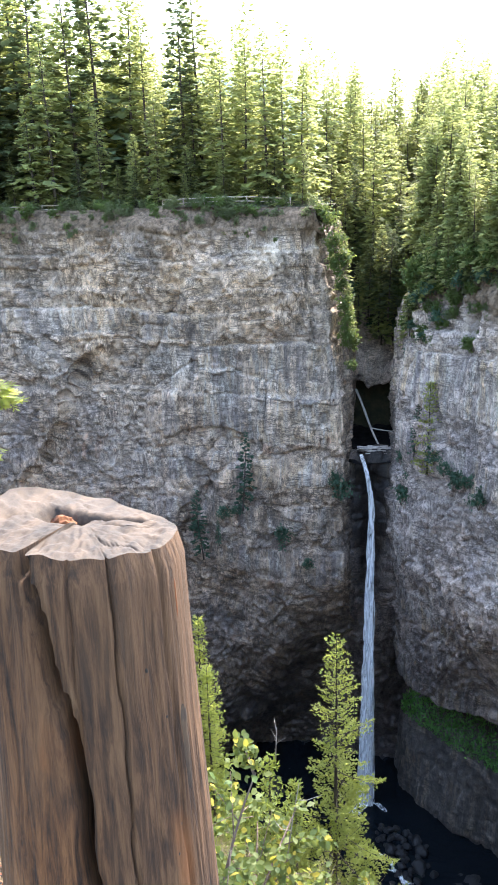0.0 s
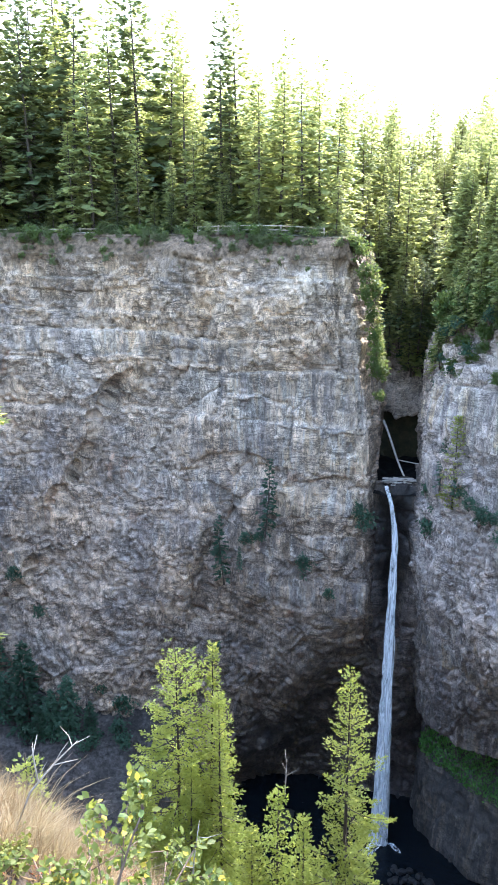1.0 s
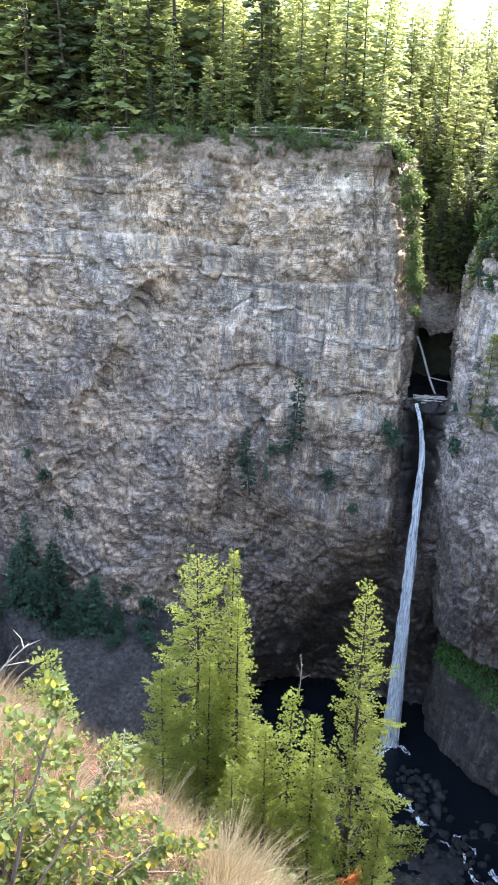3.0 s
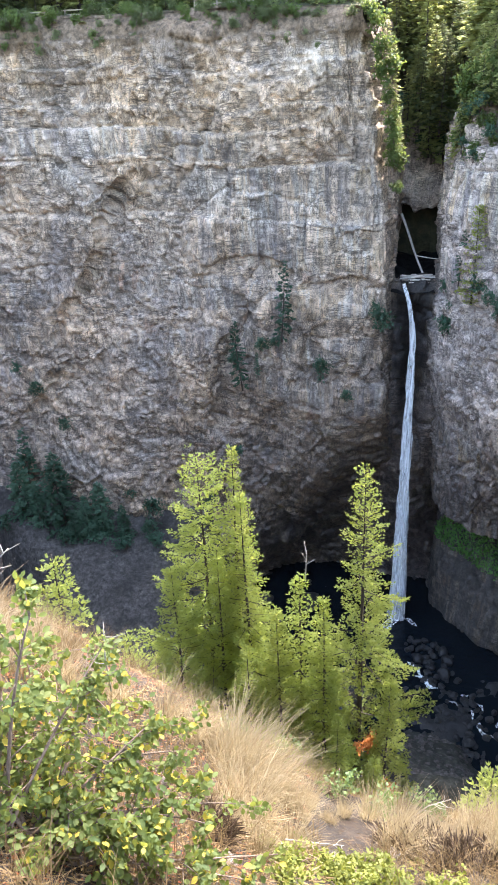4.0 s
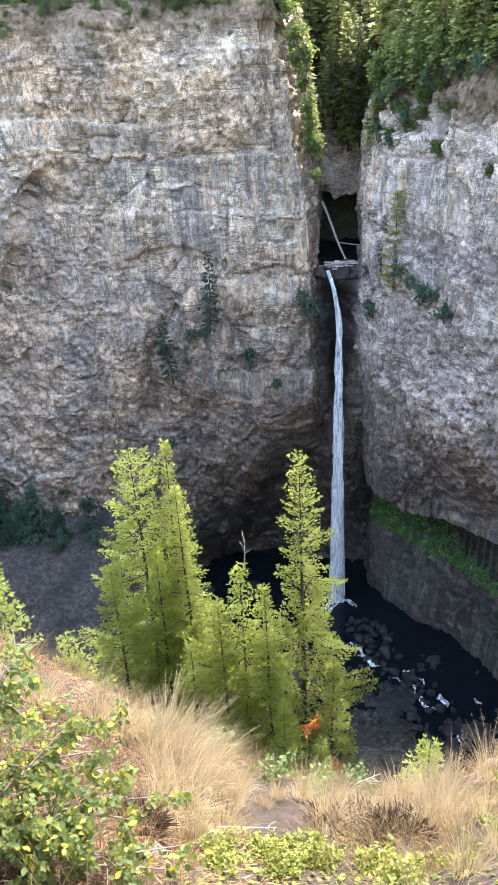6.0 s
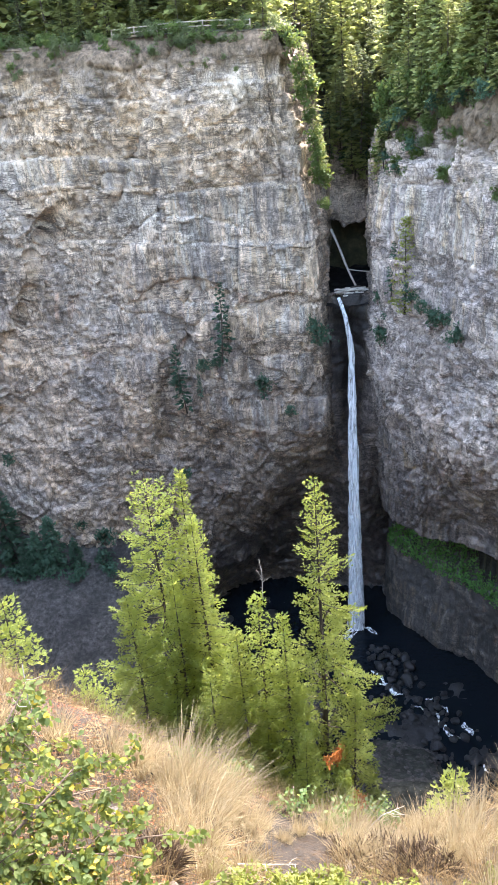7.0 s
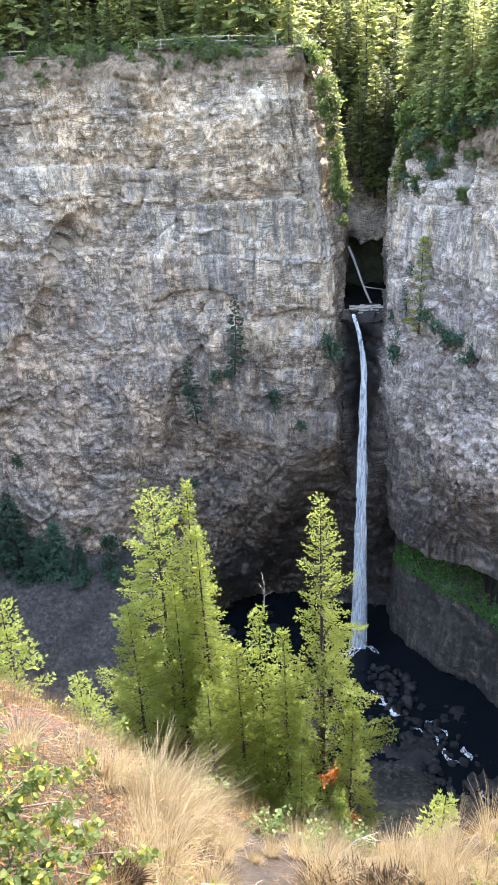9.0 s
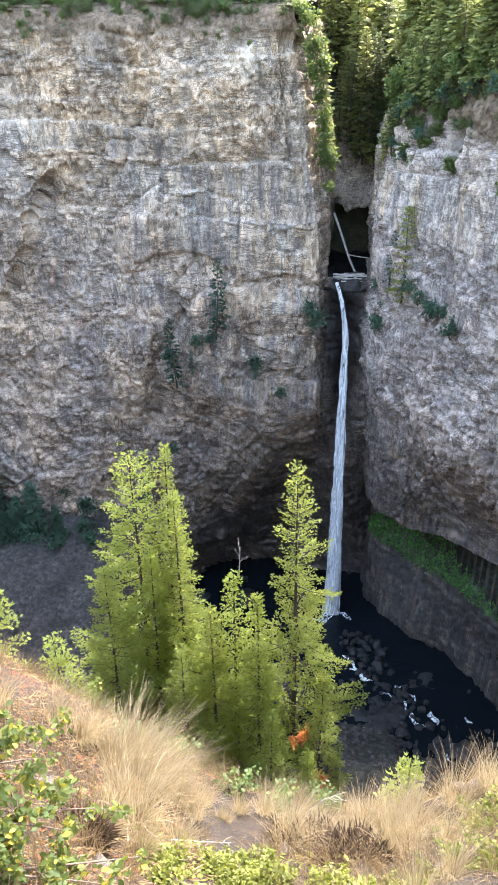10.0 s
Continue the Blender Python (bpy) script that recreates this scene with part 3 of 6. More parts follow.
right_plan = [(0.4, 132), (0.4, 113), (1.2, 106), (6.2, 97), (13, 85.5), (21, 72), (36, 50), (52, 28), (76, 0)]
cliff_right = cliff("cliff_east", "grey jointed lava cliff with pale vertical streaks and grassy ledges", right_plan, 0.22, np.arange(24, 93, 0.22), 212, ROCK_GREY, right_shape, 1.0, 91.0, (12.0, 78.0), ((70.2, 77.4), (61.5, 66.0)))

low_plan = [(5.5, 134), (3.4, 122), (3.6, 114), (7, 110.5), (11.5, 106), (17.5, 100.8), (23.8, 92.5), (32, 80), (46, 62), (66, 40)]


def low_shape(P):
    x, y, z = P[..., 0], P[..., 1], P[..., 2]
    back = np.clip(z - 13, 0, 20) * 0.9
    zz = np.where(z > 13, 13 + (z - 13) * 0.75, z)
    zz = zz + np.interp(y, [60, 92, 104, 116, 125], [-4, -0.5, 2.0, 3.0, 3.0]) * smooth(2, 12, z)
    return np.stack([x + back * 0.85 - 1.2 * smooth(14, 0, z), y + back * 0.5 - 1.0 * smooth(14, 0, z), zz], -1)


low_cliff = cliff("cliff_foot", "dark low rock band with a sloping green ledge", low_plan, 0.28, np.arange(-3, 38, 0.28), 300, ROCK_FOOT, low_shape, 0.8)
fall_plan = [(-13, 114.5), (-7, 113.2), (-4.4, 112.0), (-1.5, 112.6), (3, 113), (7, 116)]


def fall_shape(P):
    x, y, z = P[..., 0], P[..., 1], P[..., 2]
    return np.stack([x, y + smooth(44, 0, z) * 9 + smooth(57, 60, z) * 2.5 + 3.0 * np.exp(-(((x + 3.4) / 1.9) ** 2)) * smooth(30, 42, z) * smooth(58.5, 56, z), np.minimum(z, 59 - 1.5 * np.exp(-(((x + 4.4) / 1.1) ** 2)))], -1)


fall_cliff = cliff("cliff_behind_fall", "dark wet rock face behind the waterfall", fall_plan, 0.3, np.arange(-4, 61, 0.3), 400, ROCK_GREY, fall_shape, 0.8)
slot_plan = [(-10, 126), (-6, 125), (-2, 125.5), (2, 125), (6, 127)]


def slot_shape(P):
    x, y, z = P[..., 0], P[..., 1], P[..., 2]
    roof = 67.5 + 0.9 * np.sin((x + 2) * 0.6) + 0.8 * vnoise(x * 1.1, x * 0, 0, 58)
    return np.stack([x, y + 9 * smooth(0, 2.5, roof - z) + np.clip(z - 70, 0, 20) * 0.35, np.minimum(z, 82.5 + 2.5 * np.sin(x * 0.9) + 1.5 * np.sin(x * 2.3))], -1)


slot_cliff = cliff("cliff_slot", "dim rock wall over a cavity at the back of the slot", slot_plan, 0.33, np.arange(55, 85.5, 0.33), 500, ROCK_GREY, slot_shape, 0.8)

# stream bed in the slot, river bed and water
bx, by = np.meshgrid(np.arange(-9, 4, 0.5), np.arange(111.5, 140, 0.5))
bed = mesh_of("stream_bed", np.stack([bx, by, 58.1 + 0.35 * fbm(bx * 0.7, by * 0.7, 0, 60, 3) + 0.14 * np.abs(bx + 4.4) + 0.02 * (by - 112)], -1).reshape(-1, 3), grid_faces(*bx.shape), ROCK_WET_SHADED)
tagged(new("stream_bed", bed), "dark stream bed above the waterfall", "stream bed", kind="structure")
bx, by = np.meshgrid(np.arange(-75, 70, 0.6), np.arange(50, 150, 0.6))
bz = -1.0 + 1.1 * fbm(bx * 0.22, by * 0.22, 0, 70, 5) + 0.35 * fbm(bx * 1.1, by * 1.1, 0, 71, 2)
bz = bz + 0.15 - 2.4 * np.exp(-(((bx + 3) / 13) ** 2 + ((by - 109) / 10) ** 2)) - 0.25
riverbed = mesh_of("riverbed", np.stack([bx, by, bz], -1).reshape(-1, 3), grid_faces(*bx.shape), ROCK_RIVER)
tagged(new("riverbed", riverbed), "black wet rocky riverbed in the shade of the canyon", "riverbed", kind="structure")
WATER, t, p = material("dark_water")
p.inputs["Base Color"].default_value = (0.006, 0.009, 0.012, 1)
p.inputs["Roughness"].default_value = 0.12
p.inputs["Specular IOR Level"].default_value = 0.22
bump(t, p, noise_of(t, coords(t), 1.4, 5, 0.6), 0.35, 0.12)
bx, by = np.meshgrid(np.linspace(-75, 70, 60), np.linspace(50, 150, 50))
water = mesh_of("water", np.stack([bx, by, -0.75 + 0.05 * fbm(bx * 0.3, by * 0.3, 0, 75, 2)], -1).reshape(-1, 3), grid_faces(*bx.shape), WATER, True)
tagged(new("water", water), "dark plunge pool and shallow river water", "water", kind="structure")


# ---- trees ----
def kites(o, d, up, length, width, fold=0.12):
    """Flat needle sprays: two triangles each, from arrays of root, direction and up."""
    side = np.cross(d, up)
    side /= np.linalg.norm(side, axis=1)[:, None] + 1e-9
    L, W = length[:, None], width[:, None]
    v = np.stack([o, o + d * L * 0.45 + side * W - up * L * fold, o + d * L - up * L * fold * 0.6, o + d * L * 0.45 - side * W - up * L * fold], 1)
    k = np.arange(len(o))[:, None] * 4
    f = np.concatenate([k + [[0, 1, 2]], k + [[0, 2, 3]]])
    return v.reshape(-1, 3), f


def unit(v):
    return v / (np.linalg.norm(v, axis=-1, keepdims=True) + 1e-9)


def conifer_parts(seed, h, r, start=0.12, branches=90, sprays=14, spray=0.55, droop=0.25, bend=0.4, ragged=0.35, fluff=0.0, taper=0.75, slim=1.0, frond=False):
    """Meshes of a conifer of height h and crown radius r: trunk with limbs, and crown."""
    g = np.random.default_rng(seed)
    nz = 9
    tz = np.linspace(-0.6, h, nz)
    phase = g.uniform(0, 6.28, 2)
    ux = bend * np.sin(tz / h * 2.4 + phase[0]) - bend * math.sin(phase[0])
    uy = bend * np.sin(tz / h * 2.0 + phase[1]) - bend * math.sin(phase[1])
    trunk_r = np.interp(tz, [-0.6, 0.4, h], [h * 0.014, h * 0.0105, 0.015])
    wood = [tube(np.stack([ux, uy, tz], -1), trunk_r, 7)]
    vs, fs, k = [], [], 0
    golden = g.uniform(0, 6.28)
    for i in range(branches):
        u = start + (1 - start) * ((i + g.uniform(0, 1)) / branches) ** (0.74 if frond else 0.92)
        prof = (1 - (u - start) / (1 - start))
        prof = prof ** taper * (0.55 + 0.45 * min(1, (u - start) / 0.12 + 0.25))
        L = r * prof * g.uniform(1 - ragged, 1 + 0.5 * ragged) + (0.38 if frond else 0.12)
        golden += 2.4 + g.uniform(-0.5, 0.5)
        z0 = u * h
        root = np.array([np.interp(z0, tz, ux), np.interp(z0, tz, uy), z0])
        rise = np.interp(u, [0, 0.5, 1], [-0.12, 0.12, 0.75]) + g.uniform(-0.28, 0.22)
        out = np.array([math.cos(golden), math.sin(golden), 0])
        tt = np.linspace(0, 1, 5)
        sag = droop * L * (tt**1.6) - 0.08 * L * tt**4
        line = root + out * (L * tt)[:, None] + np.array([0, 0, 1]) * (rise * L * tt - sag)[:, None]
        if L > 1.0:
            wood.append(tube(line[::2], np.linspace(0.012 * L + 0.012, 0.006, 3), 3, False))
        n = max(5 if frond else 3, int(sprays * (0.35 + 0.65 * prof)))
        at = np.clip(g.uniform(0.12, 1.0, n) ** 0.8, 0, 1)
        pos = np.stack([np.interp(at, tt, line[:, c]) for c in range(3)], -1)
        sgn = g.choice([-1, 1], n)
        across = np.array([-out[1], out[0], 0])
        yaw = g.uniform(0.25, 1.15, n) * sgn * (1.15 - 0.6 * at)
        d = out[None] * np.cos(yaw)[:, None] + across[None] * np.sin(yaw)[:, None]
        d[:, 2] += g.uniform(-0.45, 0.45, n) * (0.45 if frond else 1) - 0.05 + 0.4 * rise
        d = unit(d)
        up = unit(np.array([0, 0, 1.0]) + g.normal(0, 0.35, (n, 3)))
        ln = spray * g.uniform(0.65, 1.25, n) * (0.55 + 0.45 * min(1.0, L / (0.4 * r + 0.01)))
        if frond:
            ln = (0.25 * L + 0.40) * g.uniform(0.7, 1.25, n)
        if fluff:
            pos = pos + g.normal(0, 1, (n, 3)) * np.array([fluff, fluff, 0.75 * fluff]) * min(1.0, L * 0.7)
        v, f = kites(pos, d, up, ln, slim * ln * g.uniform(0.22, 0.36, n))
        vs.append(v), fs.append(f + k)
        k += len(v)
    # leader at the top
    o = np.array([[np.interp(h * q, tz, ux), np.interp(h * q, tz, uy), h * q] for q in np.linspace(0.93, 0.995, 10)])
    ang = g.uniform(0, 6.28, 10)
    d = unit(np.stack([np.cos(ang) * 0.6, np.sin(ang) * 0.6, np.full(10, 0.8)], -1))
    v, f = kites(o, d, unit(g.normal(0, 1, (10, 3))), np.full(10, spray * 0.6), np.full(10, spray * 0.09))
    vs.append(v), fs.append(f + k)
    return joined(wood), (np.concatenate(vs), np.concatenate(fs))


def conifer(name, label, category, seed, h, r, needles, group="", bark=None, **kw):
    wood, crown = conifer_parts(seed, h, r, **kw)
    tree = new(name)
    part("trunk", mesh_of("trunk", *wood, bark or BARK), None, tree)
    part("crown", mesh_of("crown", *crown, needles), None, tree)
    return tagged(tree, label, category, group)


def fir_parts(seed, h, r, open_crown, start=0.06, tuft=0.25):
    """A fir seen near at hand: trunk, boughs with side twigs in flat uneven pads, tufts of needles along the twigs."""
    g = np.random.default_rng(seed)
    tz = np.linspace(-0.8, h, 10)
    ph = g.uniform(0, 6.28, 2)
    sway = 0.006 * h
    ux, uy = sway * (np.sin(tz / h * 2.6 + ph[0]) - math.sin(ph[0])), sway * (np.sin(tz / h * 2.2 + ph[1]) - math.sin(ph[1]))
    wood = [tube(np.stack([ux, uy, tz], -1), np.interp(tz, [-0.8, 0.5, h], [h * 0.0125, h * 0.0095, 0.012]), 8)]
    O, D, U, LN = [], [], [], []
    z0, turn = start * h, g.uniform(0, 6.28)
    k = tuft / 0.27
    gap = (1.0 if open_crown else 0.74) * k
    # an outline of its own: the crown bulges and thins with height and bearing
    while z0 < h - 0.25:
        u = z0 / h
        whorl = int(g.integers(3, 6))
        for q in range(whorl):
            turn += 6.2832 / whorl + g.uniform(-0.4, 0.4)
            bulge = 1 + 0.6 * float(vnoise(math.cos(turn) * 1.2 + 7 * seed, math.sin(turn) * 1.2, z0 * (0.30 if open_crown else 0.22), seed))
            prof = (1 - u) ** (0.78 if open_crown else 1.0) * min(1.0, 0.62 + (u - start) * 3.0)
            L = (r * prof * bulge * g.uniform(0.6, 1.15) + 0.16 * k) * (1.2 if open_crown and g.random() < 0.12 else 1)
            if open_crown and g.random() < 0.16:
                L *= 0.35
            out = np.array([math.cos(turn), math.sin(turn), 0.0])
            across = np.array([-out[1], out[0], 0.0])
            zr = z0 + g.uniform(-0.3, 0.3) * gap
            root = np.array([np.interp(zr, tz, ux), np.interp(zr, tz, uy), zr])
            rise = np.interp(u, [0, 0.45, 0.8, 1], [-0.30, -0.05, 0.3, 1.1]) + g.uniform(-0.14, 0.14)
            tt = np.linspace(0, 1, 6)
            line = root + out * (L * tt)[:, None] + np.array([0, 0, 1.0]) * (L * (rise * tt - 0.22 * tt * (1 - tt) + 0.10 * tt**3))[:, None] + across * (0.10 * L * g.uniform(-1, 1) * tt**2)[:, None]
            if L > 0.6:
                wood.append(tube(line, np.linspace(0.011 * L + 0.010, 0.005, 6), 3, False))
            n = max(2, int(L / (0.25 * k)))
            for at in np.linspace(0.30 if L > 1.2 * k else 0.1, 1.0, n):
                p0 = np.array([np.interp(at, tt, line[:, c]) for c in range(3)])
                for side in (-1, 1):
                    ln = (0.42 * L * (1.02 - at) ** 0.8 + 0.22 * k) * g.uniform(0.5, 1.1)
                    yaw = side * g.uniform(0.55, 1.0)
                    d = unit(out * math.cos(yaw) + across * math.sin(yaw) + np.array([0, 0, g.uniform(-0.14, 0.14) + 0.35 * rise]))
                    m = max(2, int(ln / (0.18 * k)))
                    w = np.linspace(0.25, 1.0, m)
                    o = p0 + d * (ln * w)[:, None] + g.normal(0, 0.05 * k, (m, 3)) - np.array([0, 0, 0.12]) * (ln * w**2)[:, None]
                    for _ in range(4):
                        spin = g.uniform(-0.95, 0.95, m)
                        dd = unit(d * np.cos(spin)[:, None] + np.cross(d, [0, 0, 1.0]) * np.sin(spin)[:, None] + np.array([0, 0, 1.0]) * g.uniform(-0.25, 0.65, m)[:, None])
                        O.append(o), D.append(dd)
                        U.append(np.array([0, 0, 1.0]) + g.normal(0, 0.5, (m, 3)))
                        LN.append(tuft * g.uniform(0.55, 1.15, m))
        z0 += gap * g.uniform(0.7, 1.3) * (0.55 + 0.45 * (1 - u))
    O, D, U, LN = np.concatenate(O), np.concatenate(D), unit(np.concatenate(U)), np.concatenate(LN)
    return joined(wood), kites(O, D, U, LN, LN * g.uniform(0.15, 0.24, len(O)), 0.05)


def fir(name, label, seed, h, r, open_crown, group="", **kw):
    wood, crown = fir_parts(seed, h, r, open_crown, **kw)
    tree = new(name)
    part("trunk", mesh_of("trunk", *wood, BARK_DARK, True), None, tree)
    part("crown", mesh_of("crown", *crown, NEEDLE_MID), None, tree)
    return tagged(tree, label, "tree", group)


def leafy_mesh(seed, r, n, leaf, flat=0.7):
    """Leaves of a shrub in an uneven cluster of clumps."""
    g = np.random.default_rng(seed)
    centres = unit(g.normal(0, 1, (16, 3))) * g.uniform(0.2, 1.15, (16, 1)) * r * [1, 0.8, flat] + [0, 0, r * flat]
    spread = g.uniform(0.07, 0.24, (16, 1)) * r
    pick = g.integers(0, 16, n)
    pos = centres[pick] + g.normal(0, 1, (n, 3)) * spread[pick] * [1, 1, 0.8]
    pos[:, 2] = np.abs(pos[:, 2])
    d = unit(g.normal(0, 1, (n, 3)) + [0, 0, -0.2])
    up = unit(g.normal(0, 0.6, (n, 3)) + [0, 0, 1])
    ln = leaf * g.uniform(0.6, 1.2, n)
    return kites(pos, d, up, ln, ln * 0.36)


def shrub(name, label, seed, r, n, leaf, mat, group="", flat=0.7):
    g = np.random.default_rng(seed + 1)
    ob = new(name)
    stems = []
    for q in range(6):
        ang, tip = q * 1.05 + g.uniform(0, 0.5), g.uniform(0.5, 0.9)
        e = np.array([math.cos(ang) * r * 0.6, math.sin(ang) * r * 0.6, r * flat * 1.5 * tip])
        stems.append(tube(np.stack([np.array([0, 0, -0.2]), e * [0.4, 0.4, 0.5], e]), [0.025 * r + 0.006, 0.018 * r + 0.004, 0.005], 4))
    part("stem", mesh_of("stem", *joined(stems), STEM), None, ob)
    part("foliage", mesh_of("foliage", *leafy_mesh(seed, r, n, leaf, flat), mat), None, ob)
    return tagged(ob, label, "shrub", group)


def put(ob, x, y, z=None, turn=0.0, size=1.0):
    z = ground_z(x, y) if z is None else z
    ob.matrix_basis = pose(x, y, z, 0, 0, turn) @ Matrix.Diagonal((size, size, size, 1))
    return ob


def copied(ob, x, y, z=None, turn=0.0, size=1.0, label=""):
    other = copy_thing(ob, Matrix.Identity(4))
    put(other, x, y, z, turn, size)
    return tagged(other, label)


rng = np.random.default_rng(7)

# the stand of firs on the lower slope: x, y, tip height, crown radius, trunk height in view
FIRS = [(-16.8, 49, 66.3, 6.0, 31, 1), (-14.3, 50, 66.0, 3.0, 30, 0), (-12.7, 48, 63.6, 4.0, 29, 0), (-3.5, 48, 66.8, 4.2, 31, 1),
        (-18.2, 45, 58.2, 4.2, 24, 0), (-11.6, 43, 53.0, 4.4, 21, 0), (-8.2, 47, 57.2, 2.8, 25, 1), (-6.3, 46, 56.3, 3.2, 24, 0),
        (-4.6, 42, 47.5, 3.7, 17, 0), (-0.9, 45, 50.0, 3.2, 19, 0), (-9.6, 45, 55.0, 3.2, 22, 0), (-1.6, 41, 45.0, 2.4, 13, 0), (-15.0, 46.5, 59.0, 3.2, 24, 0)]
for i, (x, y, tip, r, h, pads) in enumerate(FIRS):
    label = "tall open sunlit fir with layered pads of needles" if pads else "dense sunlit conifer on the canyon slope"
    tree = fir("fir_tree", label, 900 + i, h, r * (1.25 if pads else 1.3 if i < 4 else 1.1), bool(pads), "firs on the slope")
    put(tree, x, y, tip - h, 37 * i)

# far forest: a few kinds of conifer, then copies
KINDS = []
for k in range(7):
    h = 20 + 1.5 * k
    KINDS.append(conifer("conifer_tree", "tall dark green conifer on the forested rim", "tree", 500 + k, h, 3.3 + 0.35 * (k % 4), NEEDLE_DARK if k in (2, 5) else NEEDLE_FAR,
                         "rim forest", start=0.01 + 0.02 * (k % 3), branches=int(h * 6.4), sprays=15, spray=0.6, fluff=0.14, taper=0.85, slim=1.15, frond=True, droop=0.3, ragged=0.45))
used = [False] * len(KINDS)


def plant(k, x, y, height, turn=None, z=None):
    base = KINDS[k]
    h = 20 + 1.5 * k
    turn = rng.uniform(0, 360) if turn is None else turn
    if not used[k]:
        used[k] = True
        return put(base, x, y, z, turn, height / h)
    return copied(base, x, y, z, turn, height / h)


# front row along the rim: kind, x, y, height
ROW = [(5, -31.5, 118, 30), (6, -29.5, 120, 32), (3, -18.6, 112, 22), (0, -16.2, 114, 20), (1, -25, 113, 21), (4, -22.5, 116, 23), (0, -14, 116, 18.5),
       (2, -45.5, 121, 38), (3, -50, 112, 25), (6, -41.5, 122, 32), (4, -37.5, 119, 28), (1, -34, 111, 15), (0, -42.5, 112, 14), (2, -55, 117, 36),
       (5, -60.5, 114, 34), (3, -66, 112, 33), (6, -58, 121, 40), (4, -71, 113, 32), (1, -75, 116, 36), (2, -79, 112, 30), (0, -52.5, 111, 16), (5, -63, 119, 38), (2, -69, 120, 40), (6, -48, 117, 33)]
for k, x, y, h in ROW:
    plant(k, x, y, h)
back_rows = []
for i in range(38):
    x = rng.uniform(-100, -14)
    back_rows.append((int(rng.integers(0, 7)), x, rng.uniform(116, 150), rng.uniform(14, 22) + 10 * float(smooth(-35, -60, x))))
for i in range(50):
    plant(int(rng.integers(0, 4)), rng.uniform(-84, -13), rng.uniform(110.5, 113.5), rng.uniform(3, 10))
# the slope beyond the slot and the eastern rim
for i in range(100):
    y = rng.uniform(101, 200)
    x = rng.uniform(-14 if y > 128 else 4, 28 + 0.25 * (y - 100))
    if x < right_x(y) + 3 and y < 128:
        continue
    if y < 150:
        plant(int(rng.choice([0, 1, 3, 4, 6])), x, y, rng.uniform(14, 24))
    else:
        back_rows.append((int(rng.choice([0, 1, 3, 4, 6])), x, y, rng.uniform(14, 24)))
for i in range(26):
    y = rng.uniform(86, 108)
    plant(int(rng.choice([0, 1, 3])), float(right_x(y)) + rng.uniform(2.6, 7), y, rng.uniform(5, 14))

for i in range(46):
    y = rng.uniform(150, 215)
    x = -0.07 * (y - 130) + rng.uniform(-10, 22)
    tip = 95.5 + (0.045 + 0.05 * rng.random()) * y
    h = rng.uniform(17, 26)
    back_rows.append((int(rng.choice([0, 1, 3, 4, 6])), x, y, max(h, tip - ground_z(x, y))))

# the rows behind the first, past counting
pieces, marks = [], []
for k, x, y, h in back_rows:
    c, q, z = h / (20 + 1.5 * k), rng.uniform(0, 6.28), ground_z(x, y)
    rot = np.array([[math.cos(q), -math.sin(q), 0], [math.sin(q), math.cos(q), 0], [0, 0, 1]]) * c
    for name, mark in (("crown", 0), ("trunk", 1)):
        m = next(o for o in KINDS[k].children if o.name.startswith(name)).data
        co, tri = np.zeros(len(m.vertices) * 3, np.float32), np.zeros(len(m.loops), np.int32)
        m.vertices.foreach_get("co", co)
        m.loops.foreach_get("vertex_index", tri)
        pieces.append((co.reshape(-1, 3) @ rot.T + [x, y, z], tri.reshape(-1, 3)))
        marks.append(np.full(len(tri) // 3, mark))
m = mesh_of("forest_rows", *joined(pieces), NEEDLE_FAR)
m.materials.append(BARK)
m.polygons.foreach_set("material_index", np.concatenate(marks).astype(np.int32))
tagged(new("forest_rows", m), "rows of tall conifers standing behind the rim trees", "forest", kind="stuff")

# ridge far off; the blue of the haze is put into its colour
rx = np.linspace(-3200, 1600, 240)
rise = np.interp(np.degrees(np.arctan2(rx, 2600)), [-52, -40, -25, -15, -8, -3, 8, 32], [330, 440, 430, 450, 380, 260, 190, 150]) + 30 * fbm(rx * 0.004, rx * 0, 0, 95, 4) + 6 * fbm(rx * 0.05, rx * 0, 0, 96, 2)
v = np.stack([np.stack([rx, np.full(240, 2600 + 500 * k), 96 + rise * h - 40 * (h == 0)], -1) for k, h in ((-0.4, 0.0), (0.0, 0.6), (0.5, 1.0))], 0)
RIDGE, t, p = material("distant_ridge")
t.links.new(ramp(t, noise_of(t, coords(t), 0.02, 6, 0.6), [(0.35, (0.16, 0.22, 0.26)), (0.65, (0.22, 0.28, 0.31))]), p.inputs["Base Color"])
p.inputs["Roughness"].default_value = 1.0
tagged(new("backdrop_ridge", mesh_of("ridge", v.reshape(-1, 3), grid_faces(3, 240), RIDGE, True)), "forested mountain ridge in the distance, coloured blue for haze", "mountain", kind="structure")

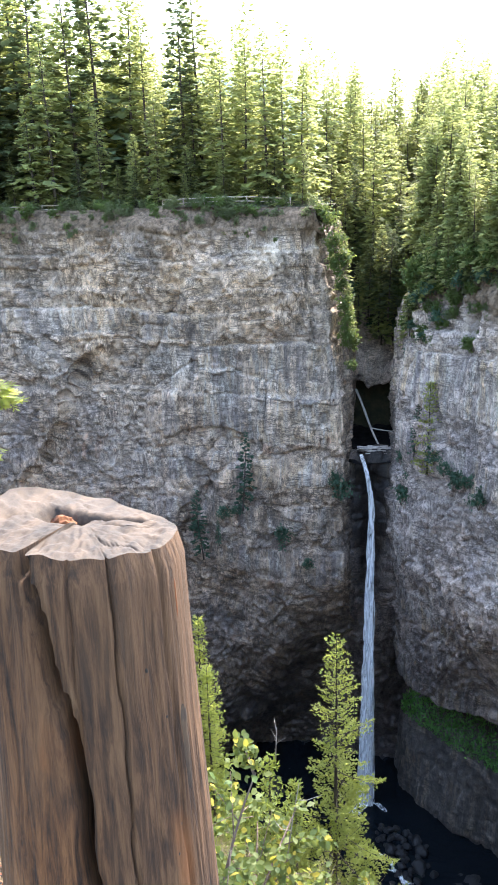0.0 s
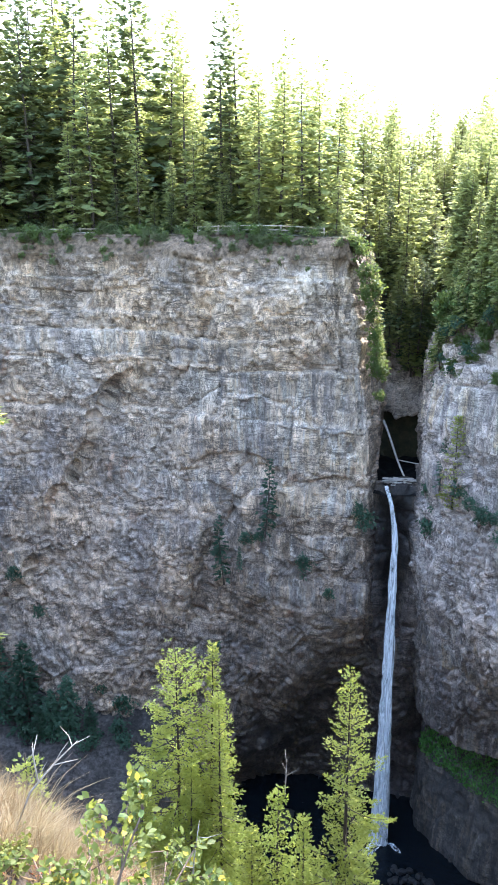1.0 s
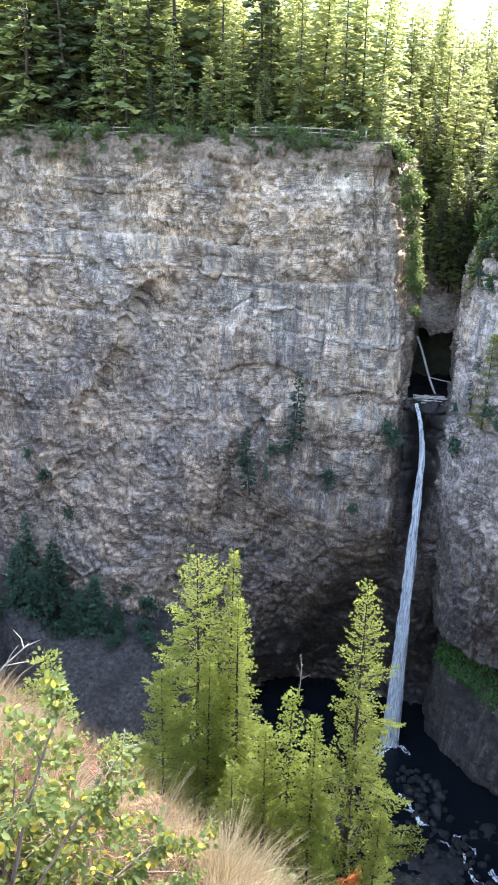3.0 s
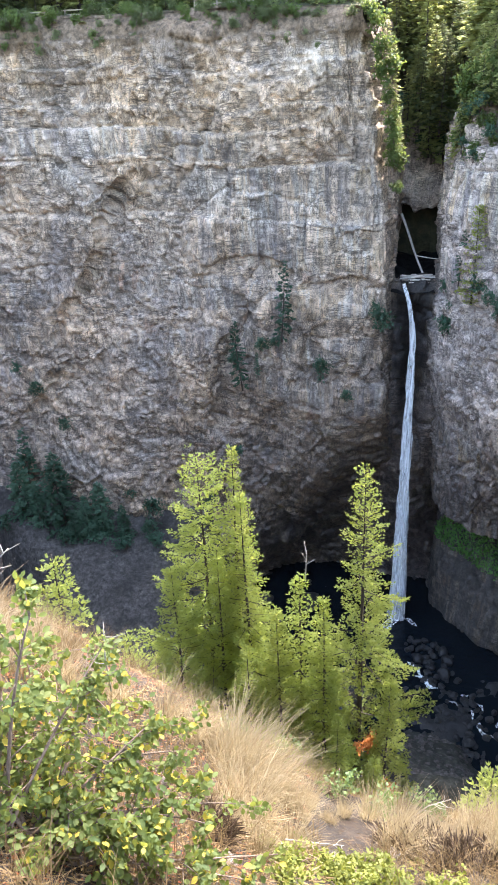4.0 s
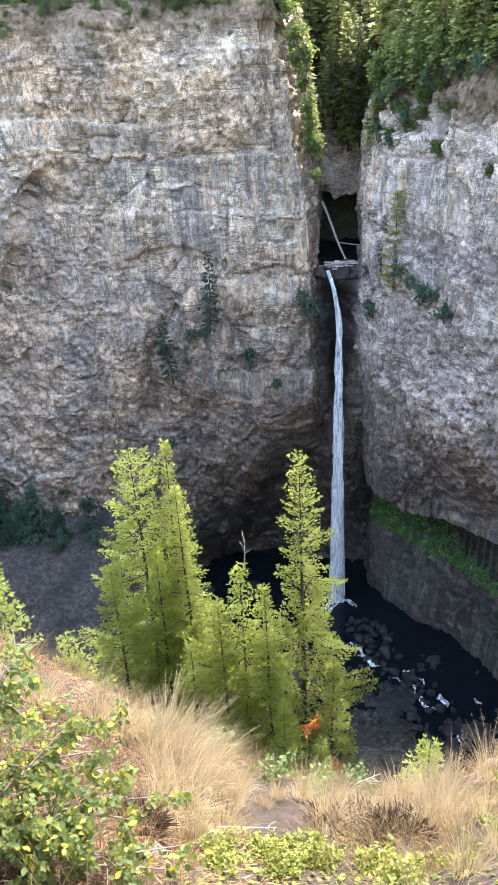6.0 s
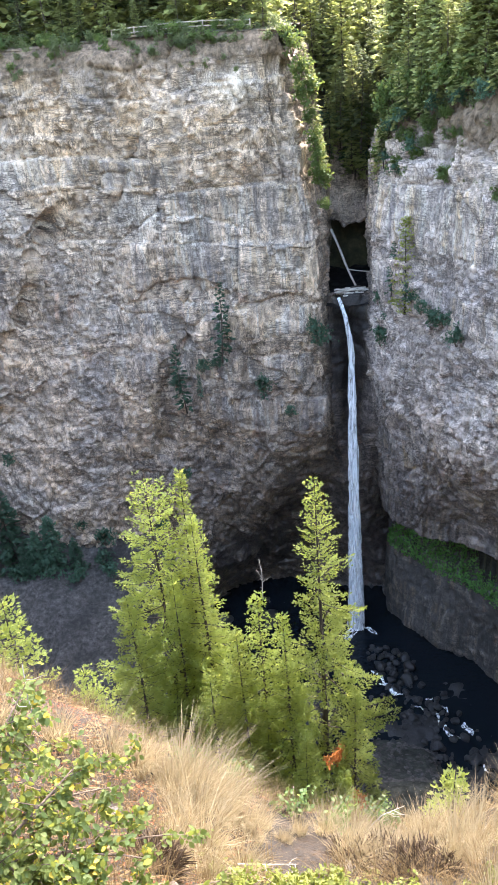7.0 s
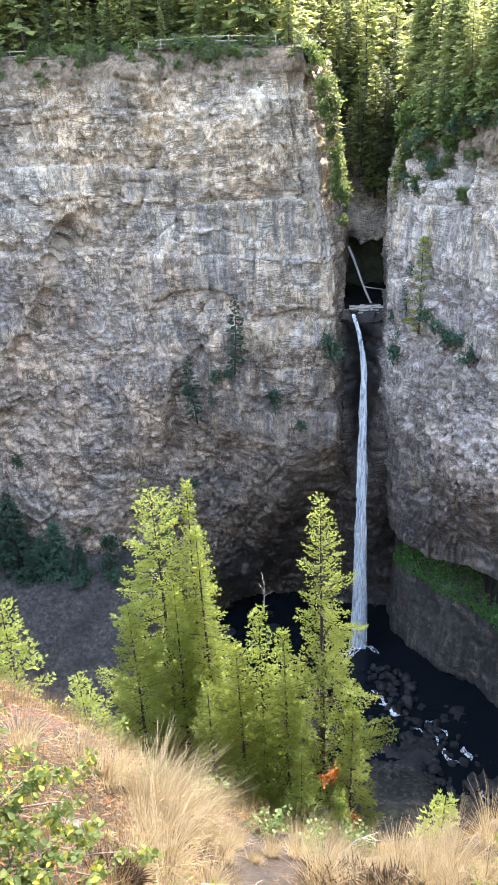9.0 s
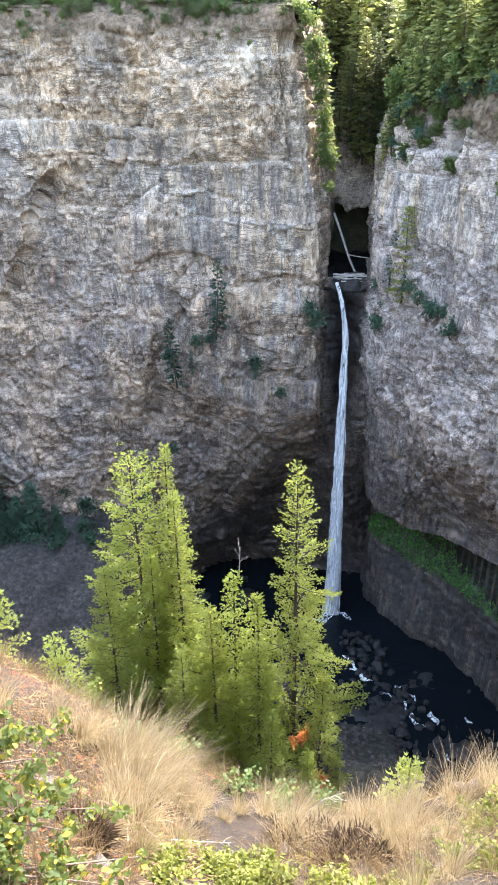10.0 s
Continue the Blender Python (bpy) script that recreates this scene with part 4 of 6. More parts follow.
# the deep forest behind, past counting
far = [conifer_parts(700 + k, 20 + 2 * k, 2.8, start=0.03, branches=84, sprays=6, spray=0.8, droop=0.3, ragged=0.4, frond=True, slim=1.6)[1] for k in range(4)]
pieces = []
for i in range(520):
    y = rng.uniform(128, 330) if i < 240 else rng.uniform(122, 190)
    x = rng.uniform(-0.75 * y, 0.35 * y) if i < 240 else rng.uniform(-0.8 * y, -14)
    v, f = far[int(rng.integers(0, 4))]
    q, c = rng.uniform(0, 6.28), rng.uniform(0.7, 1.15) * (1 + 0.3 * float(smooth(-30, -60, x)))
    rot = np.array([[math.cos(q), -math.sin(q), 0], [math.sin(q), math.cos(q), 0], [0, 0, 1]]) * c
    pieces.append((v @ rot.T + [x, y, ground_z(x, y) - 0.3], f))
forest = new("forest", mesh_of("forest", *joined(pieces), NEEDLE_FAR))
tagged(forest, "dense conifer forest on the land behind the rim", "forest", kind="stuff")

# ---- waterfall, river and driftwood ----
FOAM, t, p = material("white_water")
p.inputs["Base Color"].default_value = (0.9, 0.92, 0.93, 1)
p.inputs["Roughness"].default_value = 0.6
tr = node(t, "ShaderNodeBsdfTransparent")
ms = t.nodes.new("ShaderNodeMixShader")
streaks = noise_of(t, coords(t, (2.2, 2.2, 0.24)), 1.0, 7, 0.66, 0.8)
t.links.new(ramp(t, streaks, [(0.34, (0.0,) * 3), (0.58, (0.72,) * 3)]), ms.inputs[0])
t.links.new(tr.outputs[0], ms.inputs[1])
t.links.new(p.outputs[0], ms.inputs[2])
t.links.new(ms.outputs[0], t.nodes["Material Output"].inputs["Surface"])
RAPID, t, p = material("rapid_foam")
p.inputs["Roughness"].default_value = 0.7
fo = noise_of(t, coords(t), 2.5, 6, 0.7)
p.inputs["Base Color"].default_value = (0.85, 0.88, 0.9, 1)
tr = node(t, "ShaderNodeBsdfTransparent")
ms = t.nodes.new("ShaderNodeMixShader")
t.links.new(ramp(t, fo, [(0.42, (0.0,) * 3), (0.56, (0.95,) * 3)]), ms.inputs[0])
t.links.new(tr.outputs[0], ms.inputs[1])
t.links.new(p.outputs[0], ms.inputs[2])
t.links.new(ms.outputs[0], t.nodes["Material Output"].inputs["Surface"])

g = np.random.default_rng(40)
pieces = []
zs = np.linspace(59.3, -0.7, 90)
for i in range(74):
    wide = np.interp(zs, [-1, 8, 30, 44, 52, 57, 59], [1.75, 1.35, 0.85, 0.62, 0.46, 0.33, 0.28])
    cx = np.interp(zs, [-1, 30, 50, 54, 57, 58.6, 59.3], [-2.45, -2.65, -2.85, -3.1, -3.7, -4.3, -4.8])
    cy = np.interp(zs, [-1, 30, 50, 54, 57, 58.6, 59.3], [108.6, 109.2, 109.7, 110.0, 110.5, 111.2, 113.0])
    a, b = g.normal(0, 0.34), g.normal(0, 0.3)
    x = cx + a * wide + 0.14 * wide * vnoise(zs * 0.22, zs * 0 + i, 0, 90)
    y = cy + b * wide
    w = wide * g.uniform(0.12, 0.36) * (1 + 0.7 * vnoise(zs * 0.45, zs * 0 + i, 0, 91))
    lo, hi = (0, 90) if i < 22 else sorted(g.integers(4, 90, 2))
    if hi - lo < 8:
        continue
    left, right = np.stack([x - w, y, zs], -1)[lo:hi], np.stack([x + w, y - 0.1, zs], -1)[lo:hi]
    v = np.stack([left, right], 1).reshape(-1, 3)
    q = grid_faces(hi - lo, 2)
    pieces.append((v, np.concatenate([q[:, [0, 1, 2]], q[:, [0, 2, 3]]])))
fall = new("waterfall", mesh_of("waterfall", *joined(pieces), FOAM, True))
tagged(fall, "slender white waterfall plunging into a dark pool", "waterfall", kind="stuff")


def foam_patch(x, y, length, width, turn, seed, z=-0.55):
    u, v = np.meshgrid(np.linspace(-1, 1, 25), np.linspace(-1, 1, 11))
    taper = np.sqrt(np.clip(1 - u**2, 0, 1)) * (0.6 + 0.5 * vnoise(u * 2.5, v * 0, 0, seed))
    px = u * length / 2
    py = v * width / 2 * taper + 0.35 * width * np.sin(u * 3 + seed) + 0.12 * vnoise(u * 6, v * 4, 0, seed)
    pz = 0.22 * (1 - v**2) * taper + 0.16 * vnoise(u * 9, v * 5, 0, seed + 1)
    ob = new("rapid", mesh_of("rapid", np.stack([px, py, pz], -1).reshape(-1, 3), grid_faces(11, 25), RAPID, True))
    ob.matrix_basis = pose(x, y, z, 0, 0, turn)
    return tagged(ob, "small white rapid among dark river rocks", "rapid", "rapids in the river")


for k, spec in enumerate([(1.5, 96.6, 4.0, 0.9, -50), (3.2, 94.2, 4.2, 1.5, -25), (10.6, 88.2, 2.8, 0.9, -60), (12.3, 85.6, 3.6, 1.0, -35), (14.6, 86.9, 2.6, 0.9, -70),
                          (7.4, 90.6, 2.2, 0.6, -30), (11.6, 90.6, 1.6, 0.5, -50), (16.2, 80.8, 3.2, 1.1, -65), (9.2, 92.4, 1.2, 0.4, 20), (19.8, 87.2, 1.4, 0.4, -40)]):
    foam_patch(*spec, 800 + k)
splash = foam_patch(-2.5, 107.4, 7.0, 3.2, 4, 830, -0.62)
tagged(splash, "white splash where the fall meets the pool")


def boulder_mesh(seed, mat, rough=0.28):
    bm = bmesh.new()
    bmesh.ops.create_icosphere(bm, subdivisions=2, radius=1)
    gg = np.random.default_rng(seed)
    planes = unit(gg.normal(0, 1, (9, 3)))
    for v in bm.verts:
        c = np.array(v.co)
        c = c * (1 + rough * float(vnoise(c[0] * 1.7 + seed, c[1] * 1.7, c[2] * 1.7, seed)))
        for n in planes:
            over = c @ n - 0.72
            if over > 0:
                c = c - n * over * 0.85
        v.co = c * [1, 0.8, 0.62]
    m = bpy.data.meshes.new("boulder")
    bm.to_mesh(m)
    bm.free()
    m.materials.append(mat)
    return m


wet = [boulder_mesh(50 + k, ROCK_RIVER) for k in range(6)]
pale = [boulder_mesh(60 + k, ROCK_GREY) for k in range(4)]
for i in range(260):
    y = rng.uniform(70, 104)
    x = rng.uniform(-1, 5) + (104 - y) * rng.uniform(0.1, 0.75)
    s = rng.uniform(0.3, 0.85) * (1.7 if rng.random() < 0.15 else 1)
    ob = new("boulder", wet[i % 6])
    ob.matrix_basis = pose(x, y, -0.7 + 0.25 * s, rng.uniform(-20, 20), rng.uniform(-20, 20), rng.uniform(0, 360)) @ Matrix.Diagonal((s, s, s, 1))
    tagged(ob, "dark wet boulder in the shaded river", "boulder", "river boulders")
forms = [(np.array([v.co for v in m.vertices]), np.array([q.vertices for q in m.polygons])) for m in pale]
pick = np.arange(1500) % 3 == 0
sx = np.where(pick, rng.uniform(-4, 10, 1500), rng.uniform(-66, -30, 1500))
sy = np.where(pick, rng.uniform(58, 85, 1500), rng.uniform(58, 100, 1500))
sz, ss = ground_height(sx, sy) + 0.05, rng.uniform(0.08, 0.32, 1500) * np.where(pick, 1.5, 1.0)
pieces = [(forms[i % 4][0] * ss[i] + [sx[i], sy[i], sz[i]], forms[i % 4][1]) for i in range(1500)]
tagged(new("scree_stones", mesh_of("scree_stones", *joined(pieces), SCREE)), "loose grey stones on the gravel fan and bank", "stones", kind="stuff")


def log_thing(name, a, b, r0, r1, mat, label, category="log", group="", seed=0):
    a, b = np.array(a, float), np.array(b, float)
    tt = np.linspace(0, 1, 9)
    pts = a + (b - a) * tt[:, None]
    bow = np.linalg.norm(b - a) * 0.012
    pts = pts + bow * np.stack([np.sin(tt * 5 + seed), np.cos(tt * 4 + seed), np.sin(tt * 3.1 + 2 * seed)], -1)
    ob = new(name, mesh_of(name, *tube(pts, np.linspace(r0, r1, 9) * (1 + 0.06 * np.sin(tt * 17 + seed)), 9), mat, True))
    return tagged(ob, label, category, group)


log_thing("fallen_log", (-6.3, 121.5, 67.2), (-1.9, 116.2, 59.3), 0.20, 0.15, DRIFTWOOD, "bare fallen log leaning across the slot", seed=1)
log_thing("fallen_log", (-3.8, 118.5, 62.0), (1.6, 117.2, 61.6), 0.09, 0.06, DRIFTWOOD, "thin bare pole wedged across the slot", seed=2)
g = np.random.default_rng(77)
for k in range(13):
    x0, y0 = g.uniform(-5.6, -3.6), g.uniform(112.4, 114.5)
    ang, ln = g.uniform(-0.35, 0.3), g.uniform(2.2, 4.8)
    z0 = 59.3 + 0.13 * k * 0.6 + g.uniform(0, 0.3)
    log_thing("driftwood_log", (x0, y0, z0), (x0 + ln * math.cos(ang), y0 + ln * math.sin(ang) * 0.6, z0 + g.uniform(-0.2, 0.5)), g.uniform(0.09, 0.17), g.uniform(0.06, 0.1), DRIFTWOOD,
              "pale driftwood log jammed at the lip of the fall", "log", "log jam", k)
ob = new("lip_stone", pale[1])
ob.matrix_basis = pose(-5.9, 112.3, 60.0) @ Matrix.Diagonal((0.6, 0.4, 0.45, 1))
tagged(ob, "rounded pale stone at the lip of the fall", "stone")

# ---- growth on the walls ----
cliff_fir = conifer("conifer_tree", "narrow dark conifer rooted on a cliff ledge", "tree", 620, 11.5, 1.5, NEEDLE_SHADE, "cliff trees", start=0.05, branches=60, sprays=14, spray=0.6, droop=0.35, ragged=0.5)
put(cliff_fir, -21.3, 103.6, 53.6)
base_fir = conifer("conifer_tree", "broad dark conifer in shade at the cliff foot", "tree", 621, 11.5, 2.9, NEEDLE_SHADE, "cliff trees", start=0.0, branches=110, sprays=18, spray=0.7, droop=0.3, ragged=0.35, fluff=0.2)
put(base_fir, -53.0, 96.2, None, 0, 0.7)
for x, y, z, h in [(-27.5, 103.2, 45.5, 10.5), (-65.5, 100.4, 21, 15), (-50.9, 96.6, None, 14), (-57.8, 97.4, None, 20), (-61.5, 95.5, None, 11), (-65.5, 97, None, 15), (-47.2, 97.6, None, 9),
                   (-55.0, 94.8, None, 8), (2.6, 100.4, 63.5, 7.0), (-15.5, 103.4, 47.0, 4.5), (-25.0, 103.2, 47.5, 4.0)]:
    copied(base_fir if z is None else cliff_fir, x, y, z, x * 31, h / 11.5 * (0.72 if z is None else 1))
ledge_tree = fir("ledge_tree", "light green feathery tree on a ledge of the cliff", 622, 11.5, 2.3, False, "cliff trees", start=0.03, tuft=0.34)
put(ledge_tree, 4.3, 98.0, 62.4)
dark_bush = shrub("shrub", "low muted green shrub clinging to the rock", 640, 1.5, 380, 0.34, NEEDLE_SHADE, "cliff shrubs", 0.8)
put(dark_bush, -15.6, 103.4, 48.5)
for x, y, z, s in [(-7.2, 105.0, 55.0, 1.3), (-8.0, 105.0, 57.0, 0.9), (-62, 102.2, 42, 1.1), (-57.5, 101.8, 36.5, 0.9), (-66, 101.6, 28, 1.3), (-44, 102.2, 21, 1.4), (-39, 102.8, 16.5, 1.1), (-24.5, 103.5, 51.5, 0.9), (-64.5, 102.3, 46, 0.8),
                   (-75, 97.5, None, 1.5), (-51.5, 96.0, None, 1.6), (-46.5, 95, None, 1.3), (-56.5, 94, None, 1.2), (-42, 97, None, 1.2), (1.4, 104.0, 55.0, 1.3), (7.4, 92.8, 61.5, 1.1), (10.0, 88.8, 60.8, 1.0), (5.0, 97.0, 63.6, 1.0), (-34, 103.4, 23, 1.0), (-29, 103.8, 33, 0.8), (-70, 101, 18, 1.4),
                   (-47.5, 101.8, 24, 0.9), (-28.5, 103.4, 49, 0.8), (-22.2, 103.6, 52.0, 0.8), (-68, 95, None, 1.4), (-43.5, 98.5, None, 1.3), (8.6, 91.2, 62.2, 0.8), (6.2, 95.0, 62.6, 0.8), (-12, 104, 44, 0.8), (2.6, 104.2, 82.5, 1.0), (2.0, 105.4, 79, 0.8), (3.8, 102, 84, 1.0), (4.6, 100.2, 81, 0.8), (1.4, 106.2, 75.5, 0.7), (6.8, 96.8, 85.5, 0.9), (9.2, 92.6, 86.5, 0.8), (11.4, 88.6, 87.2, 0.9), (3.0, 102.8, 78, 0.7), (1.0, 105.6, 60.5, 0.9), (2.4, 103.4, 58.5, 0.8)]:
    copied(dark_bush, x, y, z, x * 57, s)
green_bush = shrub("shrub", "light green leafy shrub at the canyon rim", 650, 1.6, 480, 0.40, LEAF_BRIGHT, "rim shrubs")
put(green_bush, -57.5, 107.2, 94.0)
for x, y, z, s in [(-8.6, 106.4, 89.5, 1.0), (-8.0, 107.6, 86.4, 1.4), (-7.8, 107.2, 84.3, 0.7), (-7.3, 107.8, 81.2, 1.0), (-7.2, 108.3, 78.4, 0.7), (-6.6, 108.4, 76.0, 1.1), (-9.6, 106.6, 92.2, 1.2), (-10.4, 106.4, 93.8, 0.8), (-6.3, 108.8, 73.0, 0.6),
                   (5.5, 101.5, 86.2, 1.0), (4.0, 105, 85.0, 1.3), (9.5, 95.5, 88.2, 0.9), (12.6, 90.0, 89.4, 0.9), (1.9, 106.8, 81.5, 1.0), (1.0, 108.5, 79, 0.8), (2.6, 104.8, 77.5, 0.6), (3.4, 103.2, 84, 0.9), (2.4, 105.6, 83.6, 0.8), (-6.9, 107.6, 79.6, 0.8), (-6.7, 107.6, 77.2, 0.7), (1.6, 106.6, 84.6, 1.3), (2.8, 105.2, 86.0, 1.2), (4.6, 102.4, 87.0, 1.2), (6.4, 98.8, 87.4, 1.1), (8.2, 95.6, 88.0, 1.2), (10.4, 92.2, 88.8, 1.1), (2.0, 106.2, 86.4, 1.0), (3.6, 104, 85.8, 0.9)]:
    copied(green_bush, x, y, z, x * 77, s)
for x, y, z, h in [(-7.6, 108.5, 84, 7), (-7.0, 110, 79, 6), (-8.4, 107.8, 88, 6), (1.6, 109.5, 78, 6), (3.0, 107.5, 83, 7), (-6.6, 113, 76, 6), (1.0, 114, 76, 7), (2.2, 105.5, 82.0, 6), (3.2, 103.8, 83.6, 7), (1.4, 107.5, 79.5, 6), (4.4, 102, 84.6, 8), (2.8, 108, 83.5, 9), (5.8, 99.8, 85.6, 8), (7.5, 97, 86.2, 7), (9.5, 93.5, 87, 8), (11.5, 90.5, 88, 7), (13, 87.8, 88.6, 8)]:
    plant(int(rng.choice([0, 1, 3])), x, y, h, None, z)


def brush(name, source, places, label, mat):
    """Shrubs past counting, joined: copies of one shrub's foliage at (x, y, z, size)."""
    m = next(o for o in source.children if o.name.startswith("foliage")).data
    co, tri = np.zeros(len(m.vertices) * 3, np.float32), np.zeros(len(m.loops), np.int32)
    m.vertices.foreach_get("co", co)
    m.loops.foreach_get("vertex_index", tri)
    co, tri, pieces = co.reshape(-1, 3), tri.reshape(-1, 3), []
    for k, (x, y, z, c) in enumerate(places):
        q = 2.4 * k
        rot = np.array([[math.cos(q), -math.sin(q), 0], [math.sin(q), math.cos(q), 0], [0, 0, 1]]) * c
        pieces.append((co @ rot.T + [x, y, z], tri))
    tagged(new(name, mesh_of(name, *joined(pieces), mat)), label, "brush", kind="stuff")


over = np.random.default_rng(91)
light, dim = [], []
for i in range(330):
    x, c = over.uniform(-88, -10.5), over.uniform(0.22, 0.75)
    if i < 190:
        y = over.uniform(106.6, 111.5)
        spot = (x, y, ground_z(x, y), c)
    else:
        z = 95.4 - 4.6 * over.random() ** 1.6
        spot = (x, 105.4 + 0.3 * (z - 91), z, 0.8 * c)
    (light if over.random() < 0.3 else dim).append(spot)
for i in range(150):
    y = over.uniform(84, 127 if i < 50 else 108)
    if i < 50:
        x = float(right_x(y)) + over.uniform(2.2, 6)
        spot = (x, y, ground_z(x, y), over.uniform(0.6, 1.3))
    else:
        z = 88.5 - 11 * over.random() ** 1.5
        spot = (float(right_x(y)) + 0.11 * (z - 72) - 0.2, y, z, over.uniform(0.25, 0.75))
    (light if over.random() < 0.4 else dim).append(spot)
brush("rim_brush", green_bush, light, "light green low shrubs along the canyon rim", LEAF_BRIGHT)
brush("rim_brush", dark_bush, dim, "muted green low shrubs along the canyon rim", NEEDLE_DARK)
for i in range(26):
    y = rng.uniform(127, 150)
    plant(int(rng.choice([2, 5, 0])), -3 + 0.04 * (y - 110) + rng.uniform(-7, 7), y, rng.uniform(9, 17))

for i in range(16):
    plant(int(rng.choice([2, 5, 0, 1])), rng.uniform(-6.5, 1.5), rng.uniform(121.5, 127.5), rng.uniform(7, 14), None, rng.uniform(74, 82))
for i in range(14):
    copied(dark_bush if i % 2 else green_bush, rng.uniform(-7, 2), rng.uniform(122, 126.5), rng.uniform(75, 83), rng.uniform(0, 360), rng.uniform(0.7, 1.3))
for i in range(30):
    y = rng.uniform(86, 118)
    plant(int(rng.choice([0, 1, 3, 4])), float(right_x(y)) + rng.uniform(2.0, 4.5), y, rng.uniform(8, 17))

# green ledge over the foot of the eastern wall
co = np.array([v.co for v in low_cliff.data.vertices])
top = co[(co[:, 2] > 13.5) & (co[:, 2] < 27) & (co[:, 1] < 116) & (co[:, 1] > 80)]
N = 32000
pick = top[rng.integers(0, len(top), N)] + rng.normal(0, 0.15, (N, 3))
d = unit(rng.normal(0, 0.45, (N, 3)) + [-0.3, -0.2, 1])
v, f = kites(pick - [0, 0, 0.1], d, unit(rng.normal(0, 1, (N, 3))), rng.uniform(0.3, 0.8, N), rng.uniform(0.08, 0.2, N))
LEDGE = leaf_material("ledge_grass", (0.10, 0.27, 0.065), (0.18, 0.36, 0.10), (0.18, 0.36, 0.08), 0.25)
tagged(new("ledge_grass", mesh_of("ledge_grass", v, f, LEDGE)), "lush green grass and moss on the rock ledge", "grass", kind="stuff")


# ---- rail fence along the far rim ----
def rail_fence(x0, x1, y, seed):
    g = np.random.default_rng(seed)
    fence = tagged(new("rail_fence"), "weathered log rail fence along the canyon rim", "fence", "rim fence")
    xs = np.arange(x0, x1, 3.0)
    zs = [ground_z(x, y) for x in xs]
    for x, z in zip(xs, zs):
        part("post", mesh_of("post", *tube([(x, y, z - 0.3), (x, y, z + 0.6), (x + 0.02, y, z + 1.25)], [0.11, 0.10, 0.09], 7), RAILWOOD, True), None, fence)
    for a, b, za, zb in zip(xs[:-1], xs[1:], zs[:-1], zs[1:]):
        for lift in (0.55, 1.1):
            part("rail", mesh_of("rail", *tube([(a, y - 0.1, za + lift), ((a + b) / 2, y - 0.1, (za + zb) / 2 + lift + g.uniform(-0.04, 0.03)), (b, y - 0.1, zb + lift)], [0.075, 0.07, 0.065], 7), RAILWOOD, True), None, fence)


rail_fence(-90, -44, 109.5, 1)
rail_fence(-33, -13, 109.6, 2)

# ---- foreground ----
# the weathered post beside the viewpoint
WOOD, t, p = material("weathered_wood")
grain = noise_of(t, coords(t, (1, 1, 0.06)), 130, 9, 0.72, 0.5)
patch = noise_of(t, coords(t, (1, 1, 0.35)), 9, 4, 0.55)
rust = noise_of(t, coords(t, (1, 1, 0.3)), 14, 4, 0.5)
col = ramp(t, grain, [(0.36, (0.016, 0.0075, 0.0035)), (0.46, (0.055, 0.0245, 0.0095)), (0.56, (0.11, 0.053, 0.0225)), (0.68, (0.16, 0.088, 0.043))])
col = mixed(t, ramp(t, patch, [(0.46, (0,) * 3), (0.60, (0.5,) * 3)]), col, (0.13, 0.070, 0.034))
dist = node(t, "ShaderNodeVectorMath")
dist.operation = "DISTANCE"
dist.inputs[1].default_value = (-0.02, -0.10, 23.74)
t.links.new(coords(t, (1, 1, 0.25)), dist.inputs[0])
rot = node(t, "ShaderNodeMath")
rot.operation = "MULTIPLY_ADD"
rot.inputs[1].default_value = 0.09
t.links.new(rust, rot.inputs[0])
t.links.new(dist.outputs["Value"], rot.inputs[2])
col = mixed(t, ramp(t, pos_range(t, rot.outputs[0], 0.06, 0.115), [(0.0, (0.9,) * 3), (1.0, (0,) * 3)]), col, ramp(t, grain, [(0.38, (0.02, 0.008, 0.003)), (0.52, (0.13, 0.05, 0.015)), (0.66, (0.24, 0.11, 0.04))]))
col = mixed(t, ramp(t, rust, [(0.60, (0,) * 3), (0.70, (0.75,) * 3)]), col, (0.20, 0.075, 0.022))
t.links.new(col, p.inputs["Base Color"])
p.inputs["Roughness"].default_value = 0.85
bump(t, p, grain, 0.7, 0.006)
CUT, t, p = material("cut_wood")
chk = noise_of(t, coords(t), 24, 7, 0.7)
col = ramp(t, noise_of(t, coords(t, (1, 0.25, 1)), 60, 6, 0.7), [(0.36, (0.012, 0.0062, 0.003)), (0.6, (0.058, 0.0345, 0.0185))])
col = mixed(t, ramp(t, chk, [(0.38, (0.9,) * 3), (0.50, (0,) * 3)]), col, (0.035, 0.022, 0.014))
t.links.new(col, p.inputs["Base Color"])
p.inputs["Roughness"].default_value = 0.8
bump(t, p, chk, 0.6, 0.004)
# near black, for surface spots that stand in for the shade inside holes
HOLE, t, p = material("dark_hole")
t.links.new(ramp(t, noise_of(t, coords(t), 200, 3, 0.6), [(0.3, (0.004, 0.003, 0.002)), (0.7, (0.012, 0.008, 0.006))]), p.inputs["Base Color"])
KNOT, t, p = material("orange_knot")
t.links.new(ramp(t, noise_of(t, coords(t), 60, 6, 0.7), [(0.35, (0.06, 0.02, 0.008)), (0.6, (0.19, 0.065, 0.02))]), p.inputs["Base Color"])
p.inputs["Roughness"].default_value = 0.9


